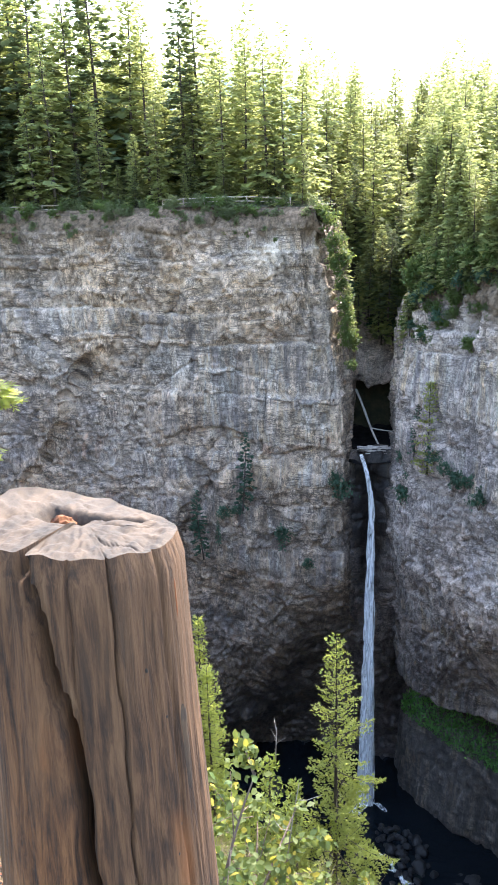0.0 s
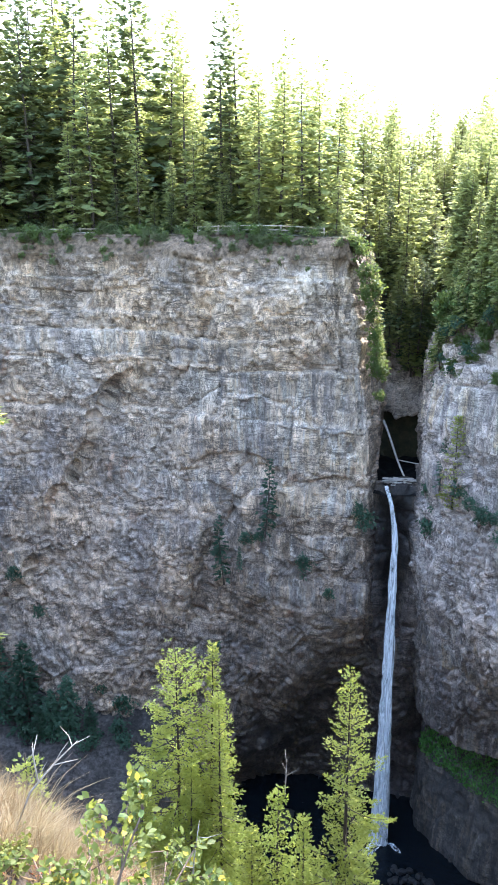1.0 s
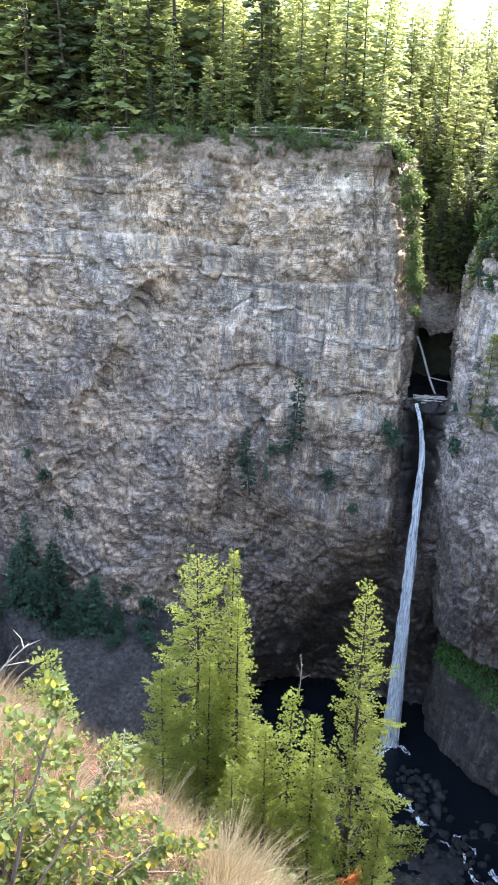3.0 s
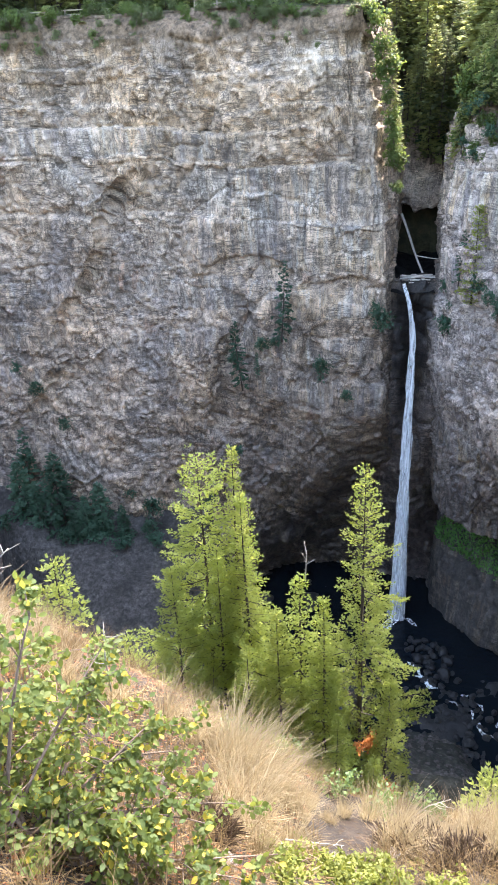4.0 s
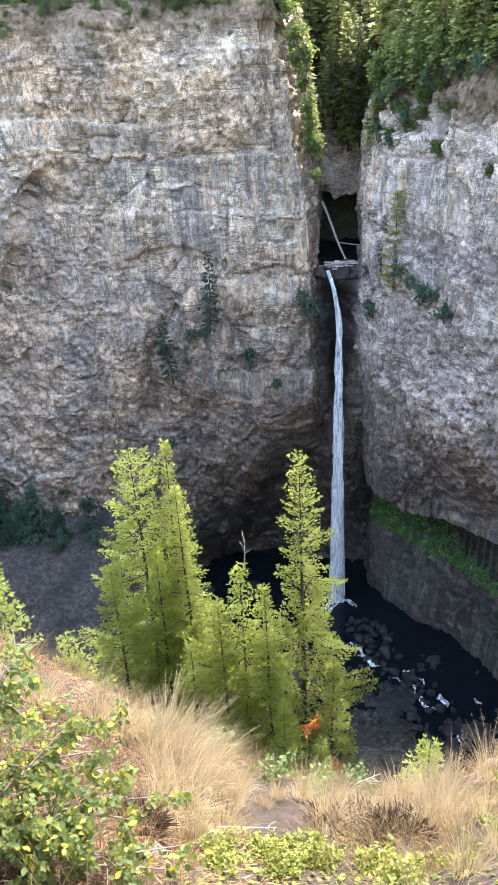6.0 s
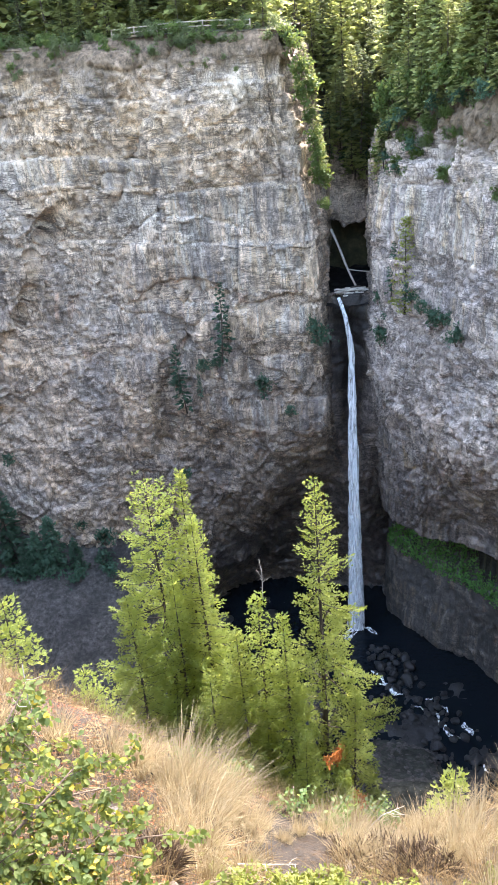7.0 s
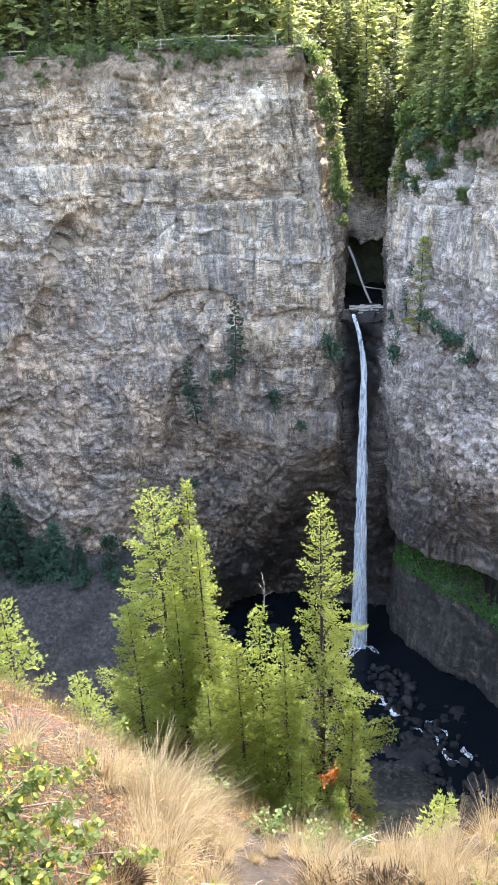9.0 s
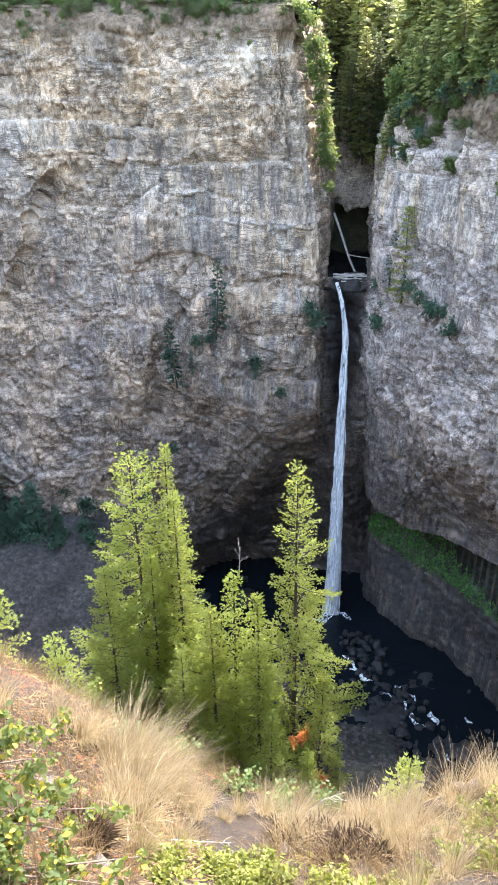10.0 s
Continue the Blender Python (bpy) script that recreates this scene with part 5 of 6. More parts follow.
def wooden_post(cx, cy, base, top, radius):
    post = new("wooden_post")
    post.matrix_basis = pose(cx, cy, 0)
    th = np.concatenate([np.linspace(-2.75, 0.55, 300, endpoint=False), np.linspace(0.55, 2 * np.pi - 2.75, 60, endpoint=False)])
    nth, nz = len(th), 72
    zz = np.linspace(base, top, nz)
    TH, ZZ = np.meshgrid(th, zz)

    def rad(th, z):
        r = radius + 0.052 * np.clip(top - z, 0, 0.55) ** 1.15
        r = r * (1 + 0.045 * np.sin(2 * th + 0.7) + 0.03 * np.sin(3 * th + 1.0))
        r = r + 0.0022 * vnoise(np.cos(th) * 6, np.sin(th) * 6, z * 2.5, 5) + 0.0006 * vnoise(np.cos(th) * 28, np.sin(th) * 28, z * 6, 6)
        # drying checks that run down the side
        for at, width, depth, low in ((-1.80, 0.034, 0.07, -9.0), (-2.45, 0.05, 0.012, -9.0), (-0.88, 0.011, 0.006, 0.32), (-0.30, 0.03, 0.004, -9.0), (-1.3, 0.02, 0.003, -9.0)):
            slant = 0.55 * (1 - np.exp(-np.clip(top - z, 0, 0.6) / 0.13)) * (depth > 0.04)
            width = width * (1 + 2.2 * np.clip(top - z, 0, 0.3) * (depth > 0.04))
            q = np.angle(np.exp(1j * (th - at - slant - (0.03 if depth > 0.04 else 0.01) * np.sin(z * 31 + 9 * depth) - 0.015 * np.sin(z * 73))))
            r = r - depth * np.exp(-((q / width) ** 2)) * (z > top - low if low > 0 else 1)
        return r - 0.005 * smooth(top - 0.012, top, z)

    def side_z(th, z):
        return z + (0.007 * np.exp(-((np.angle(np.exp(1j * (th - 2.75))) / 0.75) ** 2)) + 0.011 * np.sin(th - 2.2) + 0.0025 * vnoise(np.cos(th) * 5, np.sin(th) * 5, 0, 8)) * smooth(top - 0.3, top, z)

    R = rad(TH, ZZ)
    v = np.stack([R * np.cos(TH), R * np.sin(TH), side_z(TH, ZZ)], -1).reshape(-1, 3)
    i = np.arange(nth * nz).reshape(nz, nth)
    j = np.roll(i, -1, 1)
    f = np.stack([i[:-1], j[:-1], j[1:], i[1:]], -1).reshape(-1, 4)
    part("shaft", mesh_of("shaft", v, f, WOOD, True), None, post)
    fr = np.linspace(1, 0.02, 26)
    FR, TH = np.meshgrid(fr, th, indexing="ij")
    rr = rad(TH, np.full_like(TH, top)) * FR
    tilt = 0.011 * np.sin(TH - 2.2)
    lip = 0.007 * np.exp(-((np.angle(np.exp(1j * (TH - 2.75))) / 0.75) ** 2)) * smooth(0.25, 0.95, FR)
    zt = top + lip + tilt * FR + (side_z(TH, np.full_like(TH, top)) - top - tilt) * FR**8
    px, py = rr * np.cos(TH), rr * np.sin(TH)
    rag = 0.0016 * vnoise(px * 120, py * 90, 0, 9) + 0.0012 * vnoise(px * 350, py * 200, 0, 10)
    hole = -0.018 * np.exp(-(((px + 0.018) / 0.020) ** 4 + ((py - 0.012) / 0.014) ** 4))
    split = -0.012 * np.exp(-(((py - 0.25 * px - 0.022) / 0.004) ** 2)) * (px > -0.01) * (px < 0.05)
    for at in (0.4, 1.9, 3.3, -1.8, -0.6, 2.6):
        q = np.angle(np.exp(1j * (TH - at - 0.15 * np.sin(FR * 9))))
        split = split - 0.0022 * np.exp(-((q * FR / 0.012) ** 2)) * smooth(0.15, 0.5, FR)
    v = np.stack([px, py, zt + 0.003 * (1 - FR) + (rag + hole + split) * smooth(0, 0.1, 1 - FR)], -1).reshape(-1, 3)
    i = np.arange(nth * 26).reshape(26, nth)
    j = np.roll(i, -1, 1)
    f = np.stack([i[:-1], j[:-1], j[1:], i[1:]], -1).reshape(-1, 4)
    part("cut_top", mesh_of("cut_top", v, f, CUT, True), None, post, "pale cracked end grain")
    bm = bmesh.new()
    bmesh.ops.create_icosphere(bm, subdivisions=3, radius=1)
    for q in bm.verts:
        n = noise.noise(q.co * 2.5)
        q.co = Vector((q.co.x * 0.0115, q.co.y * 0.008, q.co.z * 0.010)) * (1 + 0.35 * n) + Vector((-0.020, 0.012, top - 0.007))
    part("knot", bm, KNOT, post, "rust-orange rotten knot")
    # a pale scar where the surface came off, small flakes at the rim, and spots coloured dark for small holes
    def on_side(name, th0, z0, half, tall, mat, label, seed, proud=0.0012):
        u, w = np.meshgrid(np.linspace(-1, 1, 9), np.linspace(-1, 1, 17))
        edge = np.sqrt(np.clip(1 - np.abs(w) ** 3, 0, 1)) * (0.75 + 0.35 * vnoise(w * 3, u * 0, 0, seed))
        th1 = th0 + half * u * edge + 0.12 * half * vnoise(w * 4, u * 2, 0, seed + 1)
        z1 = z0 + tall * w
        r1 = rad(th1, z1) + proud * (1 - u**2) * (1 - w**4) - 0.0006
        v = np.stack([r1 * np.cos(th1), r1 * np.sin(th1), side_z(th1, z1)], -1).reshape(-1, 3)
        part(name, mesh_of(name, v, grid_faces(17, 9), mat, True), None, post, label)

    on_side("scar", -0.17, top - 0.20, 0.11, 0.055, CUT, "pale scar of bare wood", 1)
    on_side("scar", -0.10, top - 0.05, 0.035, 0.022, KNOT, "narrow orange scar", 2)
    on_side("flake", -2.05, top - 0.008, 0.10, 0.004, KNOT, "orange splintered flake", 4)
    for k, (th0, down, size) in enumerate(((-0.58, 0.105, 0.030), (-0.40, 0.155, 0.022), (-0.62, 0.18, 0.016), (-0.33, 0.275, 0.028), (-0.42, 0.30, 0.02))):
        on_side("insect_hole", th0, top - down, size, size * 0.10, HOLE, "dark spot that stands for a small hole", 6 + k, 0.0010)
    return tagged(post, "thick weathered wooden fence post with cracks and a knot", "post")


wooden_post(-0.641, 0.749, 93.7, 95.275, 0.083)


# grasses: blades in tufts
def blades(seed, n, spread, height, bend, wide=0.0032, lean=(0.0, 0.0)):
    g = np.random.default_rng(seed)
    ang = g.uniform(0, 6.28, n)
    rad = spread * np.sqrt(g.uniform(0, 1, n))
    root = np.stack([np.cos(ang) * rad, np.sin(ang) * rad, np.full(n, -0.03)], -1)
    h = height * g.uniform(0.45, 1.1, n)
    out = np.stack([np.cos(ang), np.sin(ang), np.zeros(n)], -1) * (g.uniform(0.1, 1, n) * bend)[:, None] + np.array([*lean, 0]) + g.normal(0, 0.10, (n, 3)) * [1, 1, 0]
    side = unit(np.stack([-out[:, 1], out[:, 0], np.zeros(n)], -1) + g.normal(0, 0.4, (n, 3)))
    rows = []
    for t in (0, 0.4, 0.75, 1.0):
        c = root + np.array([0, 0, 1]) * (h * (t - 0.28 * t**3))[:, None] + out * (h * t**1.8)[:, None]
        rows += [c - side * wide * (1 - 0.9 * t), c + side * wide * (1 - 0.9 * t)]
    v = np.stack(rows, 1).reshape(-1, 3)
    k = np.arange(n)[:, None] * 8
    f = np.concatenate([k + np.array([[2 * q, 2 * q + 1, 2 * q + 3]]) for q in range(3)] + [k + np.array([[2 * q, 2 * q + 3, 2 * q + 2]]) for q in range(3)])
    return v, f


TUFTS = [mesh_of("grass_tuft", *blades(300 + k, 260, 0.09 + 0.02 * (k % 3), 0.55, 0.5 + 0.12 * (k % 3), 0.0032, lean=(0.14, 0.05)), STRAW_PALE) for k in range(5)]


def tuft(x, y, size, turn=0.0):
    ob = new("grass_tuft", TUFTS[int(abs(x * 37 + y * 91)) % 5])
    ob.matrix_basis = pose(x, y, ground_z(x, y), 0, 0, turn) @ Matrix.Diagonal((size, size, size, 1))
    return tagged(ob, "pale dry bunchgrass tuft on the slope", "grass", "bunchgrass")


for x, y, s in [(-0.66, 4.2, 1.15), (-0.45, 4.4, 1.0), (-0.22, 4.55, 0.7), (-0.5, 3.4, 0.55), (-0.3, 3.3, 0.6), (0.5, 4.6, 0.8), (0.7, 4.55, 0.75), (1.42, 4.45, 0.9), (1.6, 4.1, 0.6),
                (2.0, 4.85, 0.95), (2.25, 4.75, 0.8), (1.28, 4.3, 0.6), (-1.2, 4.2, 0.8), (-1.05, 4.5, 0.8), (0.9, 4.35, 0.55), (0.05, 4.65, 0.6), (-1.3, 3.75, 0.8), (-0.85, 4.3, 1.0), (-0.6, 4.5, 1.0),
                (-1.75, 3.35, 0.7), (-1.62, 3.2, 0.65), (-1.85, 3.15, 0.55), (-2.35, 3.7, 0.6), (-2.6, 3.4, 0.5), (-1.95, 3.7, 0.6), (-1.5, 3.5, 0.7), (-2.1, 4.3, 0.6), (-2.7, 4.4, 0.6), (1.05, 4.7, 0.7), (1.75, 4.8, 0.9), (0.25, 4.75, 0.7)]:
    tuft(x, y, s, (x * 970) % 360 * 0.15 - 25)
g = np.random.default_rng(60)
for cx, cy, sx, sy, n in ((-0.5, 4.2, 0.22, 0.3, 6), (-0.35, 3.5, 0.2, 0.2, 4), (1.35, 4.55, 0.22, 0.15, 5), (0.6, 4.5, 0.25, 0.15, 4), (2.1, 4.75, 0.15, 0.12, 4), (-1.75, 3.3, 0.25, 0.2, 4), (-1.1, 4.2, 0.3, 0.3, 3)):
    for q in range(n):
        tuft(cx + g.normal(0, sx), cy + g.normal(0, sy), g.uniform(0.55, 1.05), g.uniform(-45, 35))
g = np.random.default_rng(61)
for i in range(56):
    x, y = g.uniform(-2.8, 2.6), g.uniform(2.9, 5.1)
    if vnoise(x * 0.9, y * 0.9, 0, 62) > -0.25:
        tuft(x, y, g.uniform(0.3, 0.65), g.uniform(-40, 40))

# small tufts and litter that cover the rest of the slope
g = np.random.default_rng(66)
small = [blades(330 + k, 20, 0.06, 0.24, 0.9, 0.0028) for k in range(6)]
pieces = []
spots = np.stack([g.uniform(-3.4, 3.0, 3000), g.uniform(1.6, 5.6, 3000)], -1)
spots = spots[vnoise(spots[:, 0] * 1.3, spots[:, 1] * 1.3, 0, 67) > np.where(spots[:, 0] < 0, -0.3, 0.0)]
levels = ground_height(spots[:, 0], spots[:, 1])
for i, (x, y) in enumerate(spots):
    v, f = small[i % 6]
    q, c = g.uniform(0, 6.28), g.uniform(0.5, 1.3)
    rot = np.array([[math.cos(q), -math.sin(q), 0], [math.sin(q), math.cos(q), 0], [0, 0, 1]]) * c
    pieces.append((v @ rot.T + [x, y, levels[i]], f))
tagged(new("short_grass", mesh_of("short_grass", *joined(pieces), STRAW)), "short dry grass scattered over the slope", "grass", kind="stuff")


def litter(name, n, mat, length, wide, seed, keep, label, lift=0.012, steep=0.15):
    g = np.random.default_rng(seed)
    x, y = g.uniform(-3.6, 3.2, n), g.uniform(1.5, 5.6, n)
    ok = keep(x, y)
    x, y = x[ok], y[ok]
    n = len(x)
    o = np.stack([x, y, ground_height(x, y) + lift], -1)
    ang = g.uniform(0, 6.28, n)
    d = unit(np.stack([np.cos(ang), np.sin(ang), g.normal(0, steep, n) - np.sin(ang) * 1.0], -1))
    up = unit(np.array([0, 0.7, 1.0]) + g.normal(0, 0.4, (n, 3)))
    ln = length * g.uniform(0.5, 1.4, n)
    ob = new(name, mesh_of(name, *kites(o, d, up, ln, ln * wide), mat))
    return tagged(ob, label, "litter", kind="stuff")


RED = leaf_material("red_litter", (0.12, 0.03, 0.011), (0.26, 0.08, 0.028), (0.18, 0.055, 0.018), 0.2)
BROWN = leaf_material("brown_litter", (0.035, 0.021, 0.012), (0.12, 0.076, 0.045), (0.09, 0.058, 0.034), 0.2)
litter("dry_litter", 22000, BROWN, 0.06, 0.035, 70, lambda x, y: x > -9, "brown twigs and needles lying on the soil")
litter("red_leaves", 26000, RED, 0.028, 0.26, 71, lambda x, y: vnoise(x * 0.9, y * 0.9, 0, 73) + 0.9 * (x < -0.2) > 0.35, "reddish dead leaves on the soil")
litter("straw_litter", 42000, STRAW, 0.09, 0.014, 72, lambda x, y: vnoise(x * 1.1, y * 1.1, 0, 74) > -0.25, "fallen straw lying on the slope", 0.02, 0.35)
litter("green_groundcover", 12000, MOSS, 0.045, 0.42, 75, lambda x, y: (vnoise(x * 1.6, y * 1.6, 0, 76) + 1.3 * np.exp(-((x - 0.1) / 0.55) ** 2 - ((y - 3.5) / 0.45) ** 2) + 1.3 * np.exp(-((x - 2.0) / 0.35) ** 2 - ((y - 4.2) / 0.4) ** 2)
       + 1.0 * np.exp(-((x - 1.1) / 0.5) ** 2 - ((y - 3.4) / 0.4) ** 2) + 0.9 * np.exp(-((x + 1.7) / 0.5) ** 2 - ((y - 2.6) / 0.4) ** 2)) > 0.55, "yellow-green low plants on the slope", 0.03, 0.6)
for x, y, s, k in [(0.48, 4.14, 0.085, 1), (0.75, 4.35, 0.07, 2), (0.62, 4.2, 0.05, 0), (1.95, 4.95, 0.12, 3), (2.15, 4.95, 0.10, 1), (1.82, 5.0, 0.08, 0), (-0.9, 3.4, 0.09, 2), (-1.2, 2.9, 0.1, 0), (0.1, 3.9, 0.06, 3), (-0.35, 2.9, 0.08, 1)]:
    ob = new("stone", pale[k])
    ob.matrix_basis = pose(x, y, ground_z(x, y) + 0.1 * s, 0, 0, x * 200) @ Matrix.Diagonal((s, s, s, 1))
    tagged(ob, "pale stone half sunk in the slope", "stone", "stones on the slope")


# the leafy shrub on the brink
def leaf_mesh(name, mat):
    v = [(0, 0, 0), (0.28, 0.24, 0.05), (0.62, 0.30, 0.03), (1, 0, -0.10), (0.62, -0.30, 0.03), (0.28, -0.24, 0.05), (0.30, 0, -0.02), (0.64, 0, -0.05)]
    f = [(0, 6, 1), (1, 6, 7), (1, 7, 2), (2, 7, 3), (0, 5, 6), (5, 4, 6), (6, 4, 7), (4, 3, 7)]
    return mesh_of(name, v, f, mat, True)


LEAF_YELLOW = leaf_material("yellowing_leaf", (0.24, 0.20, 0.028), (0.36, 0.27, 0.042), (0.40, 0.34, 0.05), 0.45)
leaf_kinds = [leaf_mesh("leaf", LEAF), leaf_mesh("leaf", LEAF_BRIGHT), leaf_mesh("leaf", LEAF_YELLOW)]


def leafy_shrub(name, base, tips, per, size, seed, label, loose=300):
    """A shrub of slender stems that run from base to tips, with oval leaves on side twigs."""
    g = np.random.default_rng(seed)
    bush = new(name)
    base = np.array(base, float)
    left, joined_leaves = loose, []
    lv = np.array([v.co for v in leaf_kinds[0].vertices])
    lf = np.array([q.vertices for q in leaf_kinds[0].polygons])
    for tip in tips:
        tip = np.array(tip, float)
        b0 = base + g.normal(0, 0.08, 3) * [1, 1, 0]
        mid = (b0 + tip) / 2 + g.normal(0, 0.06, 3) + [0, 0, 0.10]
        t = np.linspace(0, 1, 8)[:, None]
        line = (1 - t) ** 2 * b0 + 2 * t * (1 - t) * mid + t**2 * tip
        part("stem", mesh_of("stem", *tube(line, np.linspace(0.010, 0.003, 8), 6), STEM, True), None, bush)
        roots = [(line[-1], unit(line[-1] - line[-2]))]
        for q in range(9):
            at = g.uniform(0.3, 1.0)
            p0 = np.array([np.interp(at, t[:, 0], line[:, c]) for c in range(3)])
            dirn = unit(g.normal(0, 1, 3) * [1, 1, 0.5] + [0.1, 0.1, 0.25])
            ln = g.uniform(0.10, 0.26)
            p1 = p0 + dirn * ln
            part("twig", mesh_of("twig", *tube(np.stack([p0, (p0 + p1) / 2 + [0, 0, 0.012], p1]), [0.003, 0.0022, 0.0014], 4), STEM), None, bush)
            roots += [(p0 + (p1 - p0) * w, dirn) for w in (0.45, 0.75, 1.0)]
        for q in range(per):
            p0, dirn = roots[g.integers(0, len(roots))]
            p0 = p0 + g.normal(0, 0.018, 3)
            d = unit(g.normal(0, 0.7, 3) + dirn * 0.6 + [0, 0, -0.45])
            n = unit(np.array([0, -0.2, 1.0]) + g.normal(0, 0.45, 3))
            s = unit(np.cross(n, d))
            n = np.cross(d, s)
            k = size * g.uniform(0.6, 1.2)
            rot = np.stack([d, s, n], 1) * k
            if left > 0 and q % 4 == 0:
                left -= 1
                ob = part("leaf", leaf_kinds[2 if g.random() < 0.14 else int(g.random() < 0.5)], None, bush)
                m = Matrix([[*rot[0], p0[0]], [*rot[1], p0[1]], [*rot[2], p0[2]], [0, 0, 0, 1]])
                ob.matrix_basis = m
            else:
                joined_leaves.append((lv @ rot.T + p0, lf))
    for name, mat, some in (("foliage", LEAF, [q for i, q in enumerate(joined_leaves) if i % 13]), ("yellow_foliage", LEAF_YELLOW, joined_leaves[::13])):
        tagged(part(name, mesh_of(name, *joined(some), mat, True), None, bush), kind="stuff")
    return tagged(bush, label, "shrub")


leafy_shrub("leafy_shrub", (-0.95, 2.15, ground_z(-0.95, 2.15) - 0.1),
            [(-0.81, 2.41, 93.62), (-0.70, 2.67, 93.25), (-1.10, 2.55, 93.22), (-1.38, 2.6, 93.1), (-0.55, 2.66, 92.85), (-0.30, 2.55, 92.42), (-0.02, 2.65, 92.15), (-0.9, 2.9, 93.0),
             (-1.3, 2.25, 93.0), (-0.62, 2.35, 92.72), (-0.8, 2.7, 92.9), (-1.0, 2.75, 92.75), (-0.42, 2.75, 92.6), (-1.2, 2.85, 92.8), (-0.12, 2.45, 92.25), (-0.45, 2.35, 92.5), (-0.25, 2.75, 92.3), (-0.7, 2.55, 92.55)], 430, 0.036, 31, "green leafy shrub with some yellow leaves on the brink")
leafy_shrub("leafy_shrub", (-1.25, 1.85, ground_z(-1.25, 1.85) - 0.1), [(-1.5, 2.1, 92.95), (-1.1, 2.2, 92.7), (-0.85, 2.05, 92.6), (-1.35, 2.4, 92.85), (-0.6, 2.1, 92.45)], 210, 0.036, 32,
            "low green shrub with thin stems", 0)
for k, (x, y, z) in enumerate([(-0.85, 4.75, 89.75), (0.35, 4.95, 89.3), (-0.55, 4.95, 89.5), (0.75, 5.0, 89.35), (-0.05, 5.05, 89.2)]):
    ob = shrub("shrub", "small sunlit green shrub at the brink", 660 + k, 0.16 + 0.03 * (k % 3), 160, 0.05, LEAF_BRIGHT, "small brink shrubs")
    put(ob, x, y, ground_z(x, y), 50 * k)
mat_plant = shrub("low_plant", "yellow-green mat of low plants on the slope", 665, 0.15, 420, 0.03, MOSS, "low plant mats", 0.35)
put(mat_plant, -0.1, 3.35, None)
g = np.random.default_rng(63)
for cx, cy, n in ((0.0, 3.35, 9), (0.35, 3.6, 8), (1.05, 3.5, 5), (2.0, 4.25, 6), (1.6, 3.7, 4), (-1.7, 2.7, 4)):
    for q in range(n):
        x, y = cx + g.normal(0, 0.17), cy + g.normal(0, 0.12)
        copied(mat_plant, x, y, ground_z(x, y) + 0.02, g.uniform(0, 360), g.uniform(0.6, 1.2))


def dead_brush(x, y, r, seed):
    """A low mat of dead brown twigs, each a thin sliver that springs from the root."""
    g = np.random.default_rng(seed)
    n = 900
    ang, out = g.uniform(0, 6.28, n), np.sqrt(g.uniform(0, 1, n)) * r
    lump = 0.5 + 0.5 * vnoise(np.cos(ang) * 2 + seed, np.sin(ang) * 2, out / r * 2, seed)
    o = np.stack([np.cos(ang) * out, np.sin(ang) * out, 0.45 * r * (1 - (out / r) ** 2) * lump * g.uniform(0.2, 1, n)], -1)
    d = unit(np.stack([np.cos(ang), np.sin(ang), np.full(n, 0.5)], -1) + g.normal(0, 0.6, (n, 3)))
    ln = 0.10 * g.uniform(0.5, 1.4, n)
    ob = new("dead_brush", mesh_of("dead_brush", *kites(o, d, unit(g.normal(0, 1, (n, 3))), ln, ln * 0.035), BROWN))
    ob.matrix_basis = pose(x, y, ground_z(x, y) - 0.01)
    return tagged(ob, "low mat of dead brown twigs on the slope", "brush", "dead brush mats")


for k, (x, y, r) in enumerate([(0.72, 4.15, 0.28), (1.0, 4.05, 0.24), (0.5, 4.3, 0.18), (2.35, 4.6, 0.2), (-0.55, 3.1, 0.16)]):
    dead_brush(x, y, r, 740 + k)
rusty = shrub("shrub", "rust-orange dying shrub under the firs", 670, 0.9, 500, 0.22, RUST_LEAF, "dying shrubs")
put(rusty, -19.5, 43.5, 38.5)
for x, y, z, s in [(-2.4, 44.5, 42.0, 1.1), (-12.5, 44, 36.5, 0.9), (-0.5, 43, 39.0, 0.9), (-20.5, 45, 38, 0.9)]:
    copied(rusty, x, y, z, x * 50, s)

# dead grey branches and twigs
def dead_branch(points, r, seed, label, forks=4):
    g = np.random.default_rng(seed)
    pts = np.array(points, float)
    pieces = [tube(pts, np.linspace(r, r * 0.35, len(pts)), 6)]
    for q in range(forks):
        at = g.uniform(0.35, 0.95) * (len(pts) - 1)
        i = int(at)
        p0 = pts[i] + (pts[min(i + 1, len(pts) - 1)] - pts[i]) * (at - i)
        d = unit(unit(pts[-1] - pts[0]) + g.normal(0, 0.55, 3))
        ln = np.linalg.norm(pts[-1] - pts[0]) * g.uniform(0.15, 0.35)
        pieces.append(tube(np.stack([p0, p0 + d * ln * 0.5 + g.normal(0, 0.01, 3), p0 + d * ln]), [r * 0.5, r * 0.35, r * 0.12], 5))
    return tagged(new("dead_branch", mesh_of("dead_branch", *joined(pieces), TWIG, True)), label, "branch", "dead branches")


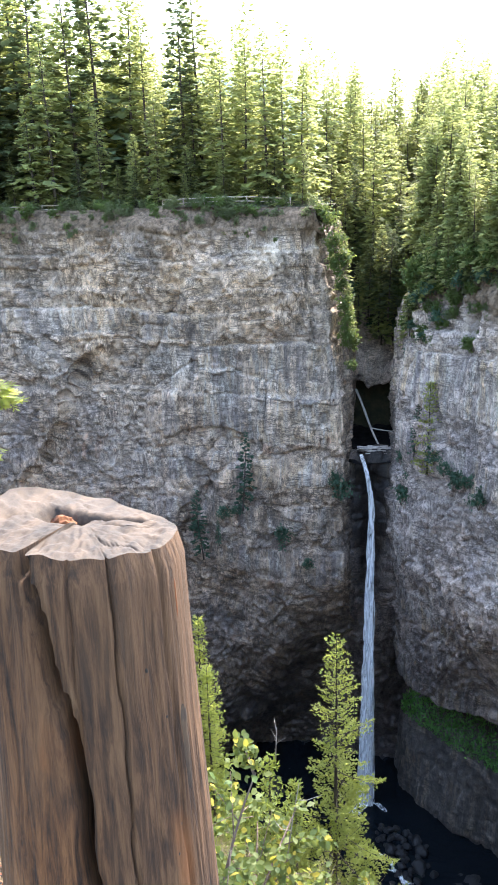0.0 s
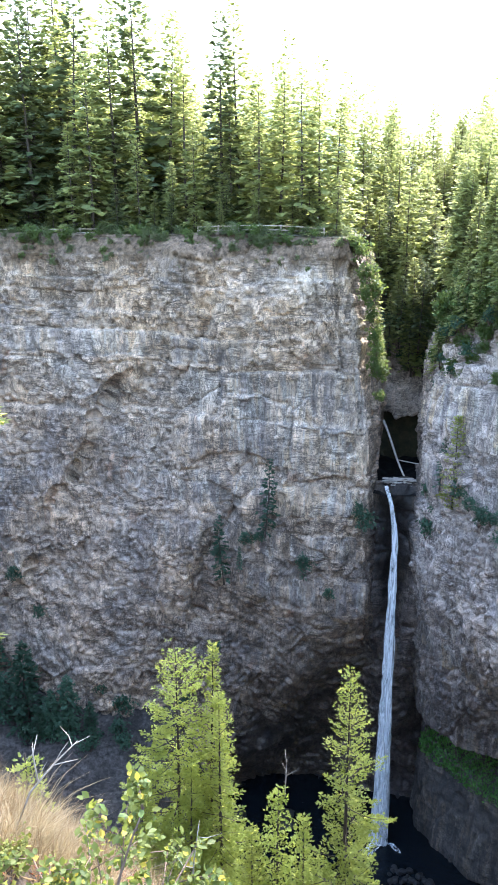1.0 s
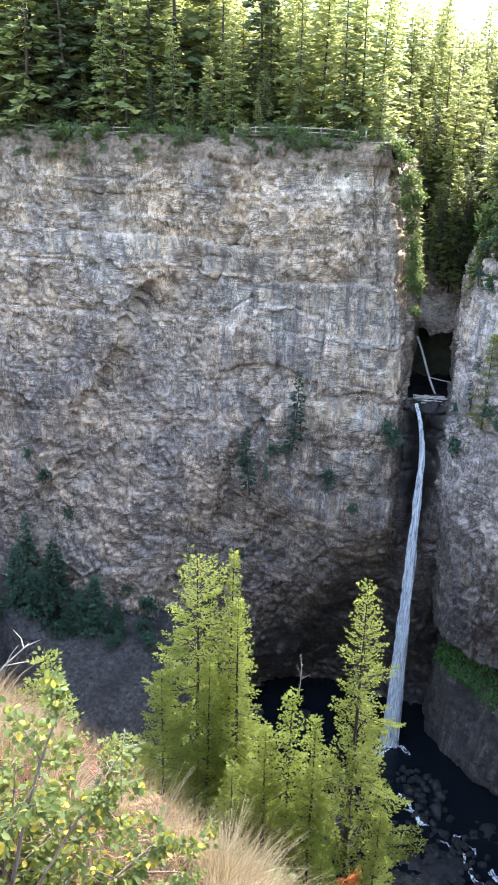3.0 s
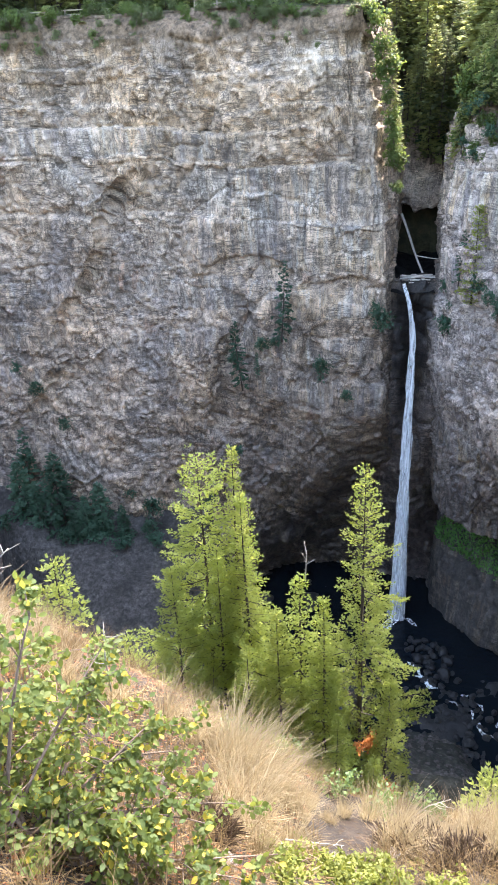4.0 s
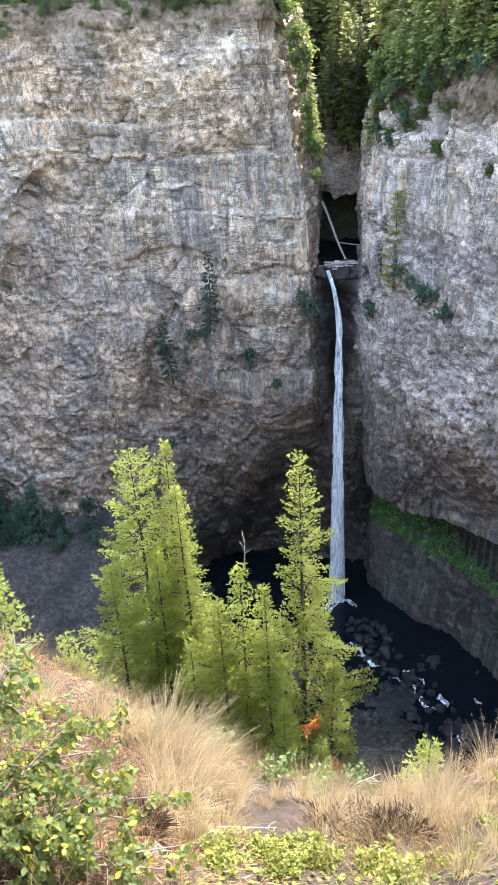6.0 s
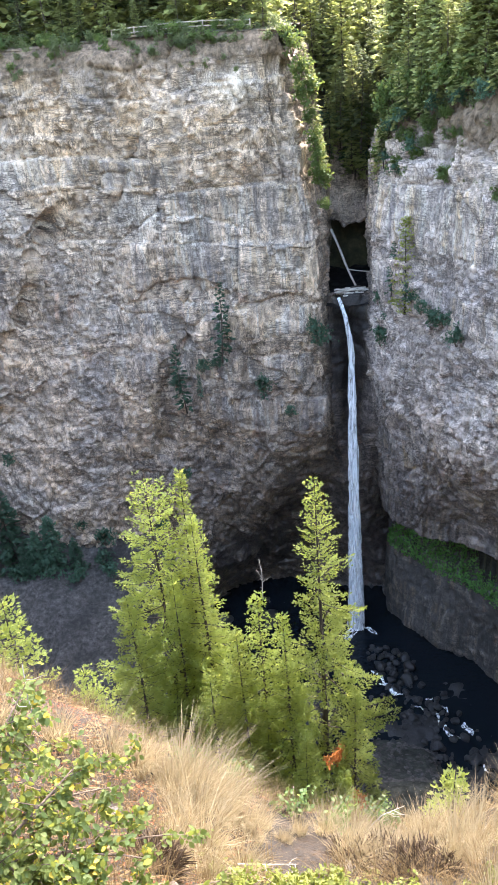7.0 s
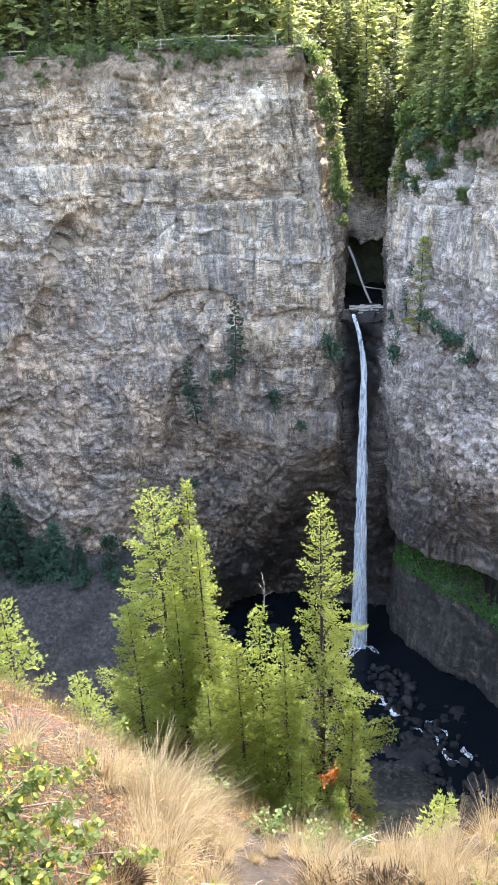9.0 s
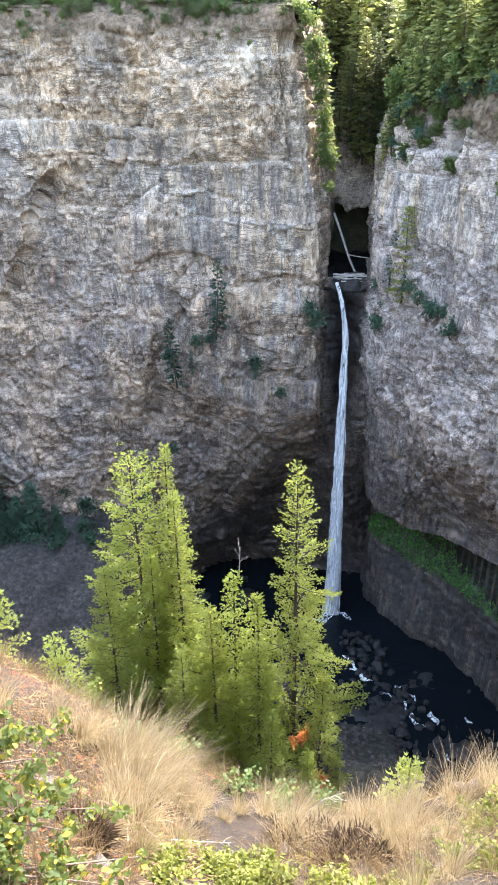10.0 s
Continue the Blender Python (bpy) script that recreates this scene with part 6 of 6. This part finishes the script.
dead_branch([(-1.86, 3.2, 92.55), (-1.78, 3.28, 92.8), (-1.66, 3.32, 92.96), (-1.56, 3.4, 93.06)], 0.007, 1, "bleached forked dead twig rising from the slope", 5)
dead_branch([(-1.72, 3.26, 92.9), (-1.76, 3.3, 93.02), (-1.74, 3.32, 93.12)], 0.005, 2, "bleached forked dead twig rising from the slope", 2)
dead_branch([(-0.75, 2.75, 92.9), (-0.72, 2.70, 93.15), (-0.69, 2.68, 93.36)], 0.004, 3, "pale bare twig in the shrub", 2)
dead_branch([(-0.62, 4.75, 90.0), (-0.5, 4.85, 89.75), (-0.38, 4.95, 89.5), (-0.3, 5.0, 89.25)], 0.008, 4, "pale dead stem bending over the brink", 3)
dead_branch([(0.55, 4.9, 89.35), (0.72, 4.95, 89.55), (0.9, 5.0, 89.62)], 0.007, 5, "grey dead twigs at the brink", 6)
dead_branch([(1.5, 4.6, 89.9), (1.7, 4.5, 89.95), (1.95, 4.45, 90.1)], 0.007, 6, "grey dead twigs at the brink", 5)
dead_branch([(-0.2, 3.6, 90.8), (0.0, 3.75, 90.6), (0.15, 3.8, 90.55)], 0.006, 7, "grey dead twigs lying on the slope", 4)

# saplings on the slope and the near fir whose boughs reach into view
sap = fir("fir_sapling", "small sunlit fir sapling on the slope", 680, 4.0, 1.15, False, "saplings", start=0.04, tuft=0.13)
put(sap, -8.6, 18, 73.9)
copied(sap, -11.1, 18.5, 75.4, 80, 1.22)
copied(sap, -12.6, 19.0, 73.9, 130, 1.0)
copied(sap, -9.6, 17.0, 73.0, 40, 0.6)
slim_fir = fir("fir_tree", "slender young fir below the brink", 681, 12.4, 3.4, False, "saplings", start=0.62, tuft=0.11)
put(slim_fir, 2.36, 12.0, 69.3)


def bough(trunk, tip, seed, spray=0.16, n=200):
    """A long fir bough from the trunk to a tip: wood, and needle sprays on its outer half."""
    g = np.random.default_rng(seed)
    a, b = np.array(trunk, float), np.array(tip, float)
    t = np.linspace(0, 1, 7)[:, None]
    line = a + (b - a) * t + np.array([0, 0, 0.35]) * np.sin(t * math.pi) - np.array([0, 0, 0.1]) * t**3
    out = unit(line[-1] - line[2])
    across = unit(np.cross(out, [0, 0, 1.0]))
    at = g.uniform(0.45, 1.0, n) ** 0.8
    pos = np.stack([np.interp(at, t[:, 0], line[:, c]) for c in range(3)], -1)
    reach = (1.02 - at) * g.uniform(-1, 1, n) * 0.9
    pos = pos + across * reach[:, None] + np.array([0, 0, -0.05]) * np.abs(reach)[:, None] + g.normal(0, 0.03, (n, 3))
    yaw = np.sign(reach) * g.uniform(0.1, 0.8, n)
    d = unit(out * np.cos(yaw)[:, None] + across * np.sin(yaw)[:, None] + g.normal(0, 0.12, (n, 3)))
    up = unit(np.array([0, 0, 1.0]) + g.normal(0, 0.35, (n, 3)))
    side = unit(np.cross(d, up))
    pieces = []
    for q in range(9):
        f0 = q / 8
        turn = 0.0 if q == 8 else (0.7 if q % 2 else -0.7) + g.uniform(-0.2, 0.2)
        d2 = unit(d * math.cos(turn) + side * math.sin(turn) + up * g.uniform(-0.1, 0.35, n)[:, None])
        pieces.append(kites(pos + d * (spray * 0.8 * f0), d2, up, np.full(n, spray * (0.6 - 0.2 * f0)), np.full(n, spray * 0.075)))
    return tube(line, np.linspace(0.035, 0.006, 7), 5), joined(pieces)


near_fir = tagged(new("fir_tree"), "near fir with long bright boughs beside the viewpoint", "tree")
wood = [tube([(-7.2, 6.6, 86.5), (-7.1, 6.6, 92), (-7.0, 6.6, 99)], [0.2, 0.15, 0.05], 8)]
crown = []
for k, tip in enumerate([(-3.58, 6.05, 94.10), (-3.80, 6.07, 94.85), (-3.74, 5.85, 93.65), (-3.45, 5.45, 92.40), (-3.72, 5.6, 93.05), (-3.62, 5.5, 92.75), (-3.70, 5.3, 92.75), (-4.0, 6.2, 95.7), (-4.1, 5.7, 93.3), (-4.2, 6.4, 96.5), (-4.1, 6.0, 91.8)]):
    w, c = bough((-7.05, 6.6, tip[2] + 0.3), tip, 50 + k)
    wood.append(w)
    crown.append(c)
part("trunk", mesh_of("trunk", *joined(wood), BARK, True), None, near_fir)
part("crown", mesh_of("crown", *joined(crown), NEEDLE_MID), None, near_fir)
dead_top = dead_branch([(-7.9, 47, 56.5), (-7.85, 47, 58.0), (-7.8, 47, 59.6)], 0.05, 9, "bare dead top of a fir", 7)
